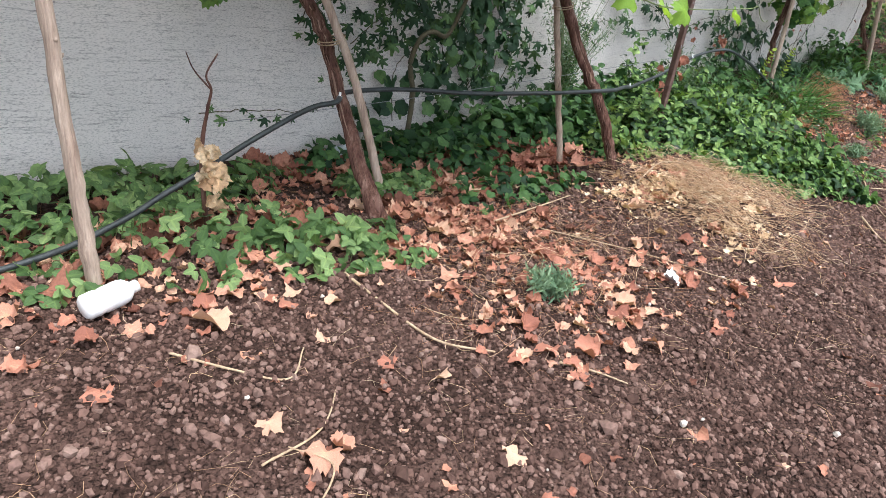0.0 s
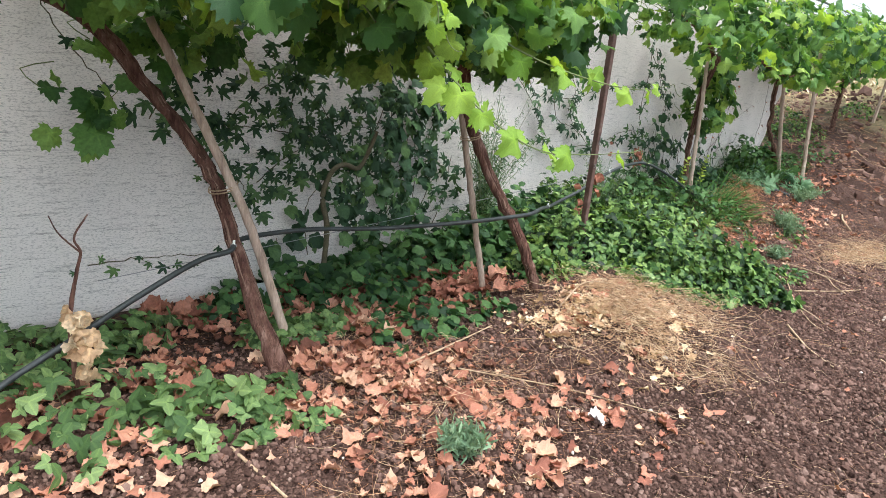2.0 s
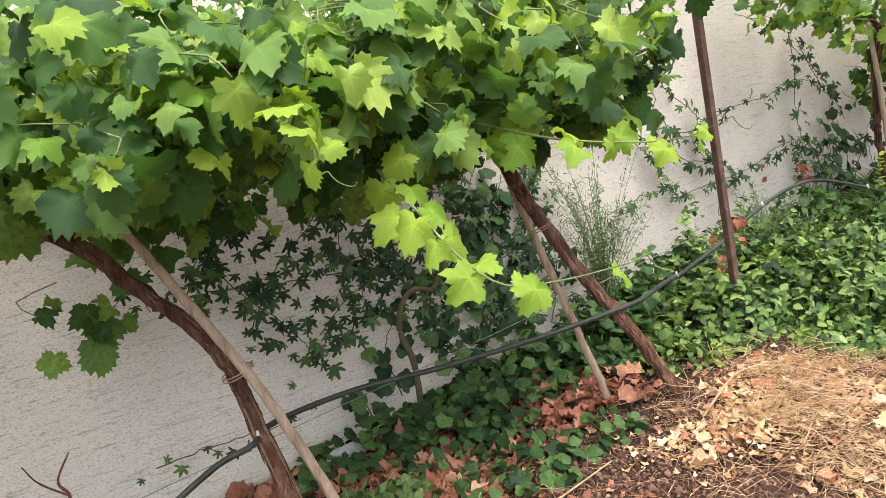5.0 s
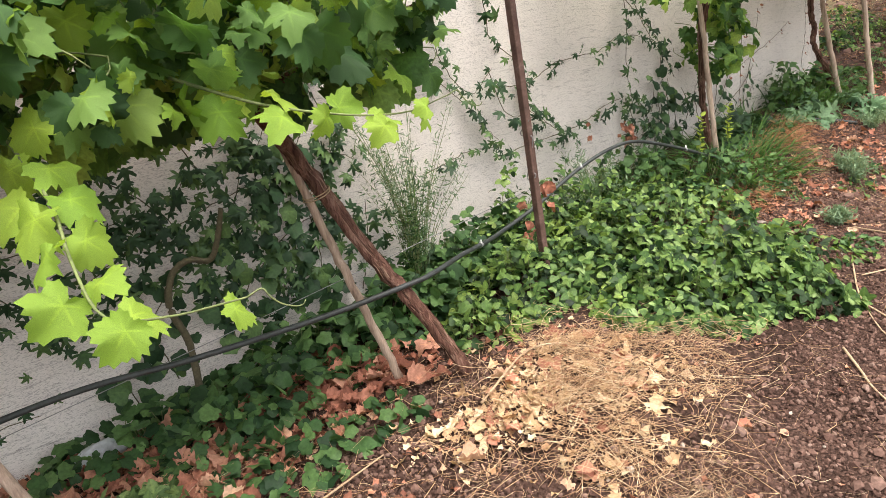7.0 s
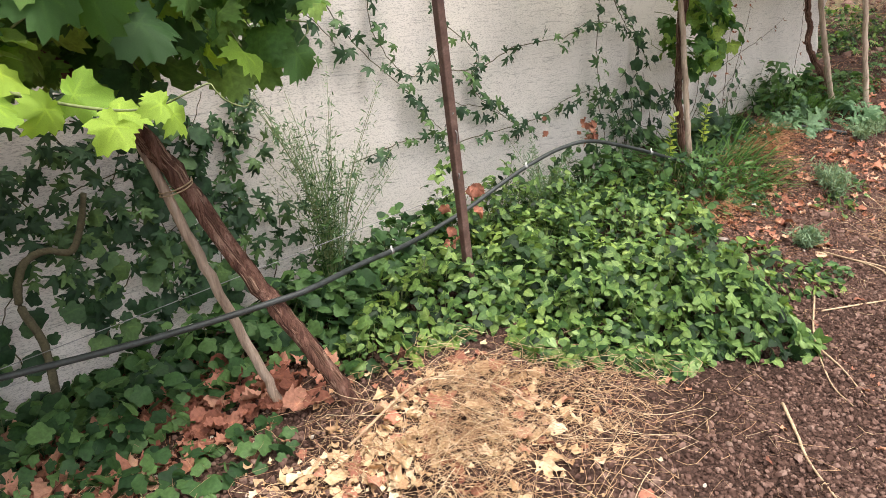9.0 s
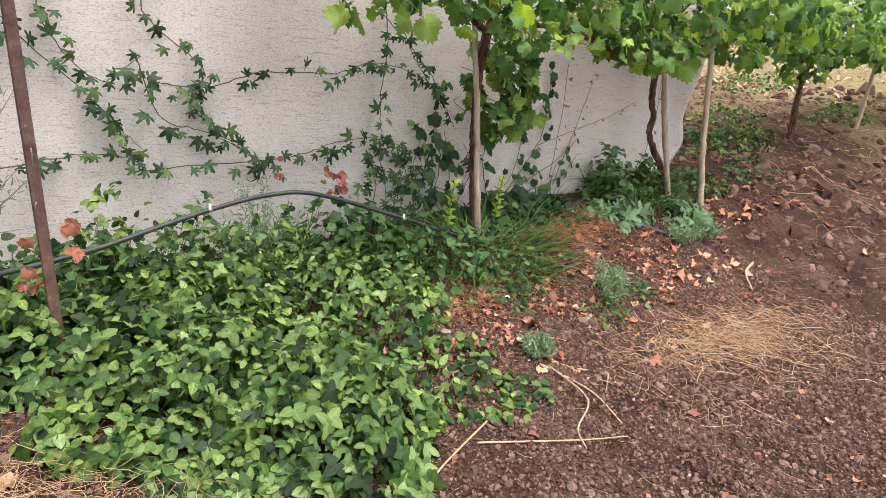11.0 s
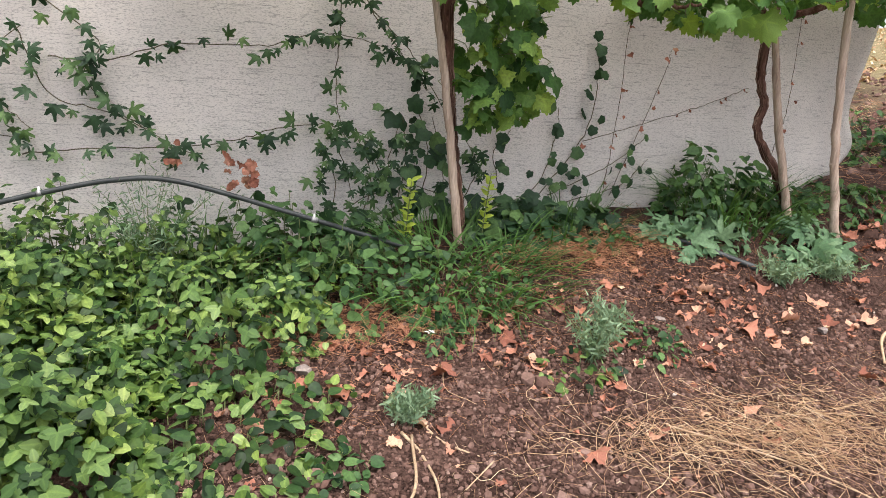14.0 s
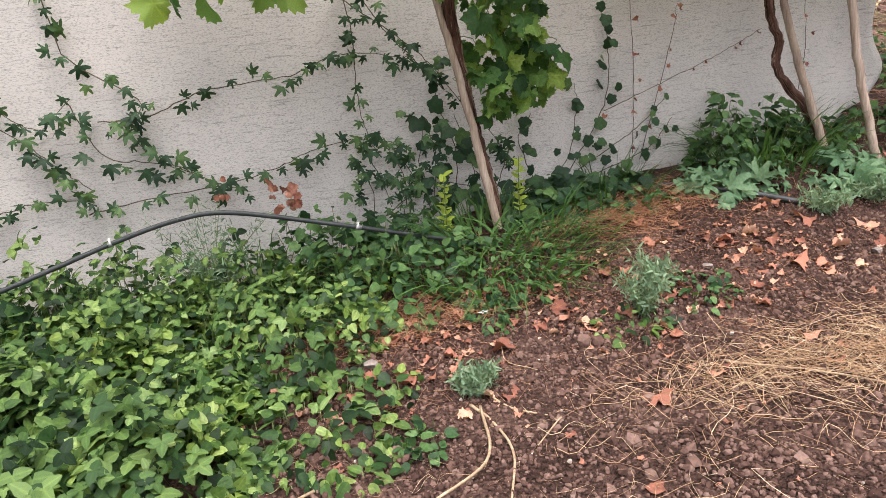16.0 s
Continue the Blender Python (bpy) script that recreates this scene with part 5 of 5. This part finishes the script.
litter("leaf_litter", 3600, (5.3, 9.8, -2.2, -0.6), lambda x, y: np.clip(blob(x, y, 6.5, -1.3, 0.8, 0.3) * 0.5 + blob(x, y, 8.2, -1.1, 0.9, 0.35) * 0.6 + 0.35 * blob(x, y, 7.2, -1.2, 1.2, 0.5), 0, 1), T_DRY + T_SCRAP[:4], M_DRY, 0.026, "salmon dead vine leaves scattered on the bank", single=240)
litter("leaf_litter", 500, (8.8, 11.2, -1.4, 0.2), lambda x, y: np.clip(blob(x, y, 9.5, -0.75, 0.4, 0.3) + 0.2 * blob(x, y, 10.4, -0.6, 0.6, 0.4), 0, 1), T_DRY, M_RED, 0.042, "reddish dead leaves round a bare stake", 0.03)
litter("leaf_litter", 3600, (-1.4, 10, -3.4, -1.0), lambda x, y: 0.16 + 0 * x, T_SCRAP, M_DRY, 0.022, "small scraps of dead leaf on tilled soil", 0.006)
litter("leaf_litter", 700, (1.2, 3.0, -0.75, -0.2), None, T_DRY, M_RED, 0.04, "reddish dead leaves along the sheet's foot", 0.015)
litter("leaf_litter", 150, (10.0, 13, -2, 1.5), None, T_DRY, M_DRY, 0.035, "dead leaves on the field's edge")


def straw(n, box, keep, length, mat, label, lift=0.02, templates=T_STRAND, flat=0.22):
    P = scatter(n, *box, keep)
    P[:, 2] += 0.008 + lift * RNG.uniform(0, 1, len(P))
    stuff("straw", templates, P, flat_frames(len(P), length, flat, 0.4, 1.3), mat, label, "straw")


straw(19000, (2.6, 4.6, -2.7, -1.0), lambda x, y: np.clip((blob(x, y, 3.6, -1.8, 0.55, 0.36) + 0.4 * blob(x, y, 3.25, -2.2, 0.3, 0.2)) * (1 - 0.92 * blob(x, y, 4.1, -1.42, 0.3, 0.2)) * (0.55 + 0.45 * np.sin(x * 9 + y * 4) * np.sin(y * 11)), 0, 1), 0.17, M_STRAW, "golden dry straw heaped on soil", 0.085)
straw(7000, (6.4, 9.2, -2.8, -1.5), lambda x, y: np.clip(blob(x, y, 7.8, -1.98, 0.65, 0.2) + 0.12 * blob(x, y, 7.5, -2.1, 1.2, 0.5), 0, 1), 0.18, M_STRAW, "long dry straw strewn on soil", 0.03)
straw(5600, (5.2, 7.0, -1.7, -0.8), lambda x, y: np.clip(blob(x, y, 6.2, -1.06, 0.45, 0.13), 0, 1), 0.15, M_REDSTRAW, "reddish dry straw on the bank", 0.03)
straw(7500, (7.0, 8.4, -1.0, -0.2), lambda x, y: blob(x, y, 7.6, -0.6, 0.4, 0.16), 0.15, M_REDSTRAW, "reddish dry straw on the bank", 0.03)
straw(3000, (1.2, 3.4, -2.6, -0.7), lambda x, y: np.clip(blob(x, y, 2.2, -0.95, 0.4, 0.2) + 0.5 * blob(x, y, 2.0, -1.9, 0.6, 0.5), 0, 1), 0.14, M_STRAW, "dry straw bits between vine trunks", 0.02)
straw(2200, (-1.2, 10, -3.3, -1.4), None, 0.1, M_STRAW, "stray dry straw bits on tilled soil", 0.004)
straw(1500, (3.05, 3.55, -2.7, -2.25), lambda x, y: blob(x, y, 3.29, -2.46, 0.14, 0.1), 0.07, M_STRAW, "clump of matted golden straw", 0.09, flat=0.6)
straw(5000, (5.6, 9.6, -1.8, -0.6), lambda x, y: 0.25 + 0.6 * blob(x, y, 7.2, -1.0, 1.0, 0.3), 0.1, M_REDSTRAW, "small reddish dry stems over the bank", 0.015)
straw(2600, (1.0, 3.0, -2.6, -1.2), lambda x, y: blob(x, y, 1.9, -1.8, 0.7, 0.5), 0.09, M_REDSTRAW, "small dry leaf stalks between dead leaves", 0.015)
straw(900, (-0.5, 11, -1.0, 0.0), None, 0.12, M_REDSTRAW, "dry stems at the sheet's foot", 0.01)

# single dead leaves that lie apart
PALE_MESH = mesh_of("pale_leaf", T_DRY[1][0], T_DRY[1][1], M_WHITE, T_DRY[1][2])


def dead_leaf(x, y, size, turn, tilt=0.2, me=None, label="curled salmon-brown dead vine leaf on soil"):
    ob = new("dead_leaf", me or DRY_MESH[int(RNG.integers(5, 11))])
    ob.matrix_basis = pose(x, y, float(land(x, y)) + size * 0.25, tilt * 40, RNG.normal(0, 10), turn) @ Matrix.Scale(size, 4)
    return tagged(ob, label, "dead leaf", "single dead leaves")


for x, y, s, a in [(1.45, -1.93, 0.06, 20), (1.55, -1.95, 0.05, 80), (1.95, -1.72, 0.06, 10), (1.8, -1.5, 0.05, 60), (0.42, -2.35, 0.05, 200), (0.98, -2.8, 0.05, 100), (0.9, -2.95, 0.06, 170), (0.65, -2.85, 0.05, 40), (1.3, -2.5, 0.05, 10), (1.45, -2.35, 0.06, 300), (2.25, -2.15, 0.05, 150), (4.42, -1.98, 0.06, 30), (4.55, -1.95, 0.06, 120), (6.45, -1.74, 0.06, 50), (6.56, -1.41, 0.075, 80), (6.9, -1.94, 0.07, 190), (8.5, -1.05, 0.085, 60), (8.75, -1.2, 0.08, 20), (8.1, -1.3, 0.07, 250), (7.4, -1.35, 0.06, 10), (5.75, -1.62, 0.06, 340), (0.11, -2.07, 0.065, 90), (0.75, -2.1, 0.04, 0), (0.52, -2.53, 0.07, 130), (0.57, -2.56, 0.05, 30), (0.9, -2.3, 0.05, 70), (0.3, -2.75, 0.05, 10)]:
    dead_leaf(x, y, s, a)
dead_leaf(2.416, -2.37, 0.055, 45, 0.3, PALE_MESH, "curled white scrap lying on tilled soil")

# rotting hanging leaves
for x, y, z, n, s in [(5.75, -0.4, 0.76, 14, 0.042), (5.66, -0.4, 0.8, 5, 0.03), (5.4, -0.3, 0.82, 5, 0.03), (4.26, -0.93, 0.68, 5, 0.05), (4.1, -0.93, 0.6, 4, 0.05), (0.71, -1.13, 0.36, 14, 0.045), (0.73, -1.14, 0.22, 14, 0.045)]:
    o = np.array((x, y, z))
    P = np.stack([RNG.normal(0, s * 0.6, n), RNG.normal(0, 0.02, n), RNG.uniform(-s * 2.4, s * 1.2, n)], -1)
    M = frames_of(np.stack([RNG.normal(0, 0.6, n), -np.ones(n), RNG.normal(0, 0.3, n)], -1), np.stack([RNG.normal(0, 0.2, n), 0 * P[:, 0], -np.ones(n)], -1), s * RNG.uniform(0.6, 1.1, n))
    v, f, w = strewn(T_DRY, P, M)
    ob = new("withered_leaves", mesh_of("withered_leaves", v, f, M_RED if x > 1 else M_PALE, w))
    ob.location = o
    tagged(ob, "withered rust-brown leaves hanging in a bunch", "withered leaves")
tw = np.array([(0.72, -1.12, -0.02), (0.7, -1.11, 0.3), (0.73, -1.1, 0.5), (0.75, -1.09, 0.58), (0.73, -1.09, 0.64), (0.78, -1.08, 0.72)])
ob = new("dead_sapling", mesh_of("dead_sapling", *joined([tube(smooth_line(tw, 24), [0.012, 0.006, 0.003], 6, 0.1), tube(smooth_line([tw[3], (0.68, -1.1, 0.66), (0.65, -1.1, 0.73)], 8), [0.004, 0.002], 5)]), M_BARK))
tagged(ob, "dead dark sapling with withered leaves", "dead plant")


# ---------- sticks ----------
def stick(pts, r, label="dry pale bent stick lying on soil", mat=None):
    p = np.array([(x, y, float(land(x, y)) + z) for x, y, z in pts])
    s = new("stick", mesh_of("stick", *tube(smooth_line(p, 24) - p[0], [r, r * 0.5], 6, 0.08), mat or M_TWIG))
    s.location = p[0]
    return tagged(s, label, "stick", "fallen sticks")


stick([(1.04, -1.73, 0.02), (1.06, -1.95, 0.012), (1.1, -2.25, 0.012), (1.25, -2.4, 0.01)], 0.007)
stick([(0.3, -1.95, 0.012), (0.43, -2.1, 0.01), (0.56, -2.22, 0.012), (0.66, -2.12, 0.03)], 0.005)
stick([(0.35, -2.5, 0.01), (0.55, -2.45, 0.012), (0.72, -2.25, 0.01)], 0.004)
stick([(0.15, -2.75, 0.01), (0.35, -2.72, 0.02), (0.5, -2.6, 0.02), (0.42, -2.5, 0.04)], 0.004)
stick([(1.42, -2.55, 0.01), (1.5, -2.65, 0.01), (1.55, -2.75, 0.012)], 0.005)
stick([(2.0, -1.55, 0.02), (2.4, -1.5, 0.03), (2.7, -1.45, 0.02)], 0.006)
stick([(2.2, -1.7, 0.015), (2.5, -2.1, 0.012), (2.75, -2.55, 0.01)], 0.004)
stick([(4.55, -2.38, 0.03), (4.42, -2.5, 0.012), (4.3, -2.6, 0.01), (4.15, -2.78, 0.01)], 0.007)
stick([(5.3, -1.95, 0.03), (5.15, -2.2, 0.015), (5.0, -2.4, 0.015), (4.85, -2.55, 0.01)], 0.006)
stick([(6.29, -1.75, 0.02), (6.2, -2.09, 0.03), (5.95, -2.25, 0.03), (5.88, -2.36, 0.015)], 0.006)
stick([(5.64, -2.0, 0.015), (5.2, -2.2, 0.02), (4.86, -2.42, 0.012), (4.75, -2.55, 0.01)], 0.005)
stick([(5.5, -2.1, 0.01), (5.9, -2.3, 0.015), (6.1, -2.4, 0.03)], 0.005)
stick([(6.35, -1.7, 0.015), (6.4, -1.8, 0.012), (6.5, -1.9, 0.012)], 0.006)
stick([(6.26, -1.72, 0.015), (6.3, -1.85, 0.012), (6.3, -2.06, 0.01), (6.2, -2.3, 0.01)], 0.007)
stick([(6.54, -1.93, 0.01), (6.5, -1.98, 0.03), (6.39, -2.06, 0.01)], 0.004)
stick([(7.3, -1.85, 0.02), (7.6, -2.15, 0.02), (7.8, -2.5, 0.015)], 0.005)
stick([(9.2, -1.35, 0.02), (8.9, -1.45, 0.04), (8.75, -1.6, 0.015)], 0.012)
stick([(3.1, -1.6, 0.06), (3.5, -1.5, 0.07), (3.7, -1.7, 0.05), (3.75, -2.0, 0.03)], 0.006)
stick([(11.0, 0.6, 0.05), (11.8, 1.3, 0.15), (12.6, 1.8, 0.1)], 0.03, "grey fallen branch on the field's edge", M_BARK)


# ---------- stones ----------
def stone(x, y, r, mat, label):
    v, f, w = T_LUMP[int(RNG.integers(0, 8))]
    s = new("stone", mesh_of("stone", v * r, f, mat, smooth=False))
    s.location = (x, y, float(land(x, y)) + r * 0.35)
    return tagged(s, label, "stone")


stone(4.06, -1.54, 0.016, M_WHITE, "small white pebble on dark soil")
stone(5.95, -1.3, 0.035, M_STONE, "grey-brown stone on the bank")
stone(7.7, -1.2, 0.03, M_STONE, "grey-brown stone on the bank")
stone(8.6, -1.35, 0.03, M_STONE, "grey-brown stone on the bank")
stone(5.62, -2.78, 0.015, M_TEAL, "teal plastic scrap on soil")

# white flower
fl = empty("flower", 6.512, -1.19, 0.17, "small white five-petalled flower on a weed", "flower")
pt = oval_leaf(3, 0.6)
for k in range(5):
    o = part("petal", mesh_of("petal", pt[0] * 0.026, pt[1], M_WHITE), fl)
    o.rotation_euler = (0.2, 0, k * 2 * math.pi / 5)
part("stalk", mesh_of("stalk", *tube(np.array([(0, 0, 0), (0.01, 0.01, -0.12)]), [0.002], 5), M_STEM), fl)


# ---------- clods ----------
def bare(x, y):
    """Where the soil lies open."""
    cover = blob(x, y, 4.85, -1.6, 0.7, 0.65, 4) + blob(x, y, 4.5, -0.95, 0.9, 0.5, 4) + blob(x, y, 3.5, -1.8, 0.5, 0.35, 4)
    return np.clip((1 - cover) * smooth_step(-0.5, -1.4, y), 0.05, 1) * smooth_step(-4.3, -3.3, y)


P = scatter(98000, -0.6, 9.2, -3.7, -0.7, bare)
n = len(P)
size = 0.0066 * np.exp(RNG.normal(0, 0.42, n))
P[:, 2] += size * 0.3 + np.array([noise.noise((a * 2.1, c * 2.1, 0.3)) * 0.022 + noise.noise((a * 9, c * 9, 1.3)) * 0.012 for a, c in P[:, :2]])
nr = RNG.normal(0, 1, (n, 3))
v, f, w = strewn(T_LUMP, P, frames_of(nr, RNG.normal(0, 1, (n, 3)), size))
tagged(new("soil_clods", mesh_of("soil_clods", v, f, M_CLOD, smooth=False)), "crumbly dark brown soil clods", "soil", kind="stuff")
P = scatter(260, -0.9, 10, -3.4, -1.0, lambda x, y: 0.6 * bare(x, y))
n = len(P)
P[:, 2] += 0.008
v, f, w = strewn(T_LUMP, P, frames_of(RNG.normal(0, 1, (n, 3)), RNG.normal(0, 1, (n, 3)), 0.007 * np.exp(RNG.normal(0, 0.4, n))))
tagged(new("pebbles", mesh_of("pebbles", v, f, M_PEBBLE, smooth=False)), "pale pebbles in tilled soil", "pebbles", kind="stuff")

# dry field grass behind the sheet's end
P = np.stack([RNG.uniform(14.5, 36, 6500), RNG.uniform(-3, 17, 6500), np.zeros(6500)], -1)
P[:, 2] = land(P[:, 0], P[:, 1])
n = len(P)
a = RNG.uniform(0, 2 * np.pi, n)
up = np.stack([0.8 * np.cos(a), 0.8 * np.sin(a), np.ones(n)], -1)
v, f, w = strewn([blade(90 + s, 3, 0.09, 0.7) for s in range(4)], P, frames_of(up, np.stack([np.cos(a), np.sin(a), 0 * a], -1), RNG.uniform(0.1, 0.32, n)))
tagged(new("field_grass", mesh_of("field_grass", v, f, M_STRAW, w)), "dry yellow grass on the rising field", "grass", kind="stuff")

# small growth and debris on the field's edge past the sheet's end
for x, y, n, r, h, mat, size, label in [(11.0, 0.5, 260, 0.45, 0.22, M_WEED, 0.06, "low olive-green bush on the field's edge"), (12.6, 1.0, 240, 0.6, 0.2, M_COVER, 0.06, "low bright green weeds on the field's edge"), (10.6, -0.45, 160, 0.35, 0.14, M_WEED, 0.05, "low weeds beyond the sheet's end"), (13.6, 0.0, 220, 0.5, 0.2, M_COVER, 0.06, "low green weeds under far vines"), (12.2, 3.0, 300, 0.8, 0.22, M_WEED, 0.07, "low green weeds on the rising field"), (15.5, 2.2, 300, 1.0, 0.25, M_COVER, 0.08, "low green weeds on the rising field")]:
    mound_cover("ground_cover", n, x, y, r, r * 0.7, h, T_OVAL, mat, size, label, "weed")
straw(2600, (10.2, 17, -2.2, 6), lambda x, y: 0.35 + 0.6 * blob(x, y, 12.5, 1.6, 1.6, 1.2), 0.3, M_STRAW, "dry grass stems on the rising field", 0.05)
straw(1500, (9.6, 13.5, -1.6, 2.5), lambda x, y: 0.5 + 0 * x, 0.22, M_REDSTRAW, "reddish dry stems on the field's edge", 0.03)
P = scatter(2600, 9.6, 16, -2.4, 5)
n = len(P)
v, f, w = strewn(T_LUMP, P, frames_of(RNG.normal(0, 1, (n, 3)), RNG.normal(0, 1, (n, 3)), 0.03 * np.exp(RNG.normal(0, 0.5, n))))
tagged(new("field_clods", mesh_of("field_clods", v, f, M_CLOD, smooth=False)), "coarse brown clods on the rising field", "soil", kind="stuff")
for x, y, lean in [(13.2, -0.4, 0.12), (14.6, -0.2, -0.2), (15.0, -0.3, 0.25), (16.2, -0.4, -0.12), (17.5, -0.5, 0.1)]:
    g = float(land(x, y))
    stake([(x, y, g - 0.05), (x + lean * 0.5, y, g + 0.7), (x + lean, y, g + 1.5)], [0.026, 0.022, 0.02], "thin grey stake in the far vine row")


def pale_bag():
    """A crumpled pale plastic bag, half under leaves."""
    bm = bmesh.new()
    bmesh.ops.create_icosphere(bm, subdivisions=3, radius=1)
    for q in bm.verts:
        k = 1 + 0.3 * noise.noise(q.co * 1.7) + 0.12 * noise.noise(q.co * 5)
        q.co = Vector((q.co.x * 0.13 * k, q.co.y * 0.06 * k, q.co.z * 0.055 * k))
    me = bpy.data.meshes.new("plastic_bag")
    bm.to_mesh(me)
    bm.free()
    me.polygons.foreach_set("use_smooth", [True] * len(me.polygons))
    me.materials.append(M_BAG)
    ob = new("plastic_bag", me)
    ob.matrix_basis = pose(1.88, -0.33, float(land(1.88, -0.33)) + 0.045, 0, 8, 25)
    tagged(ob, "crumpled pale grey plastic bag at the sheet's foot", "bag")


pale_bag()
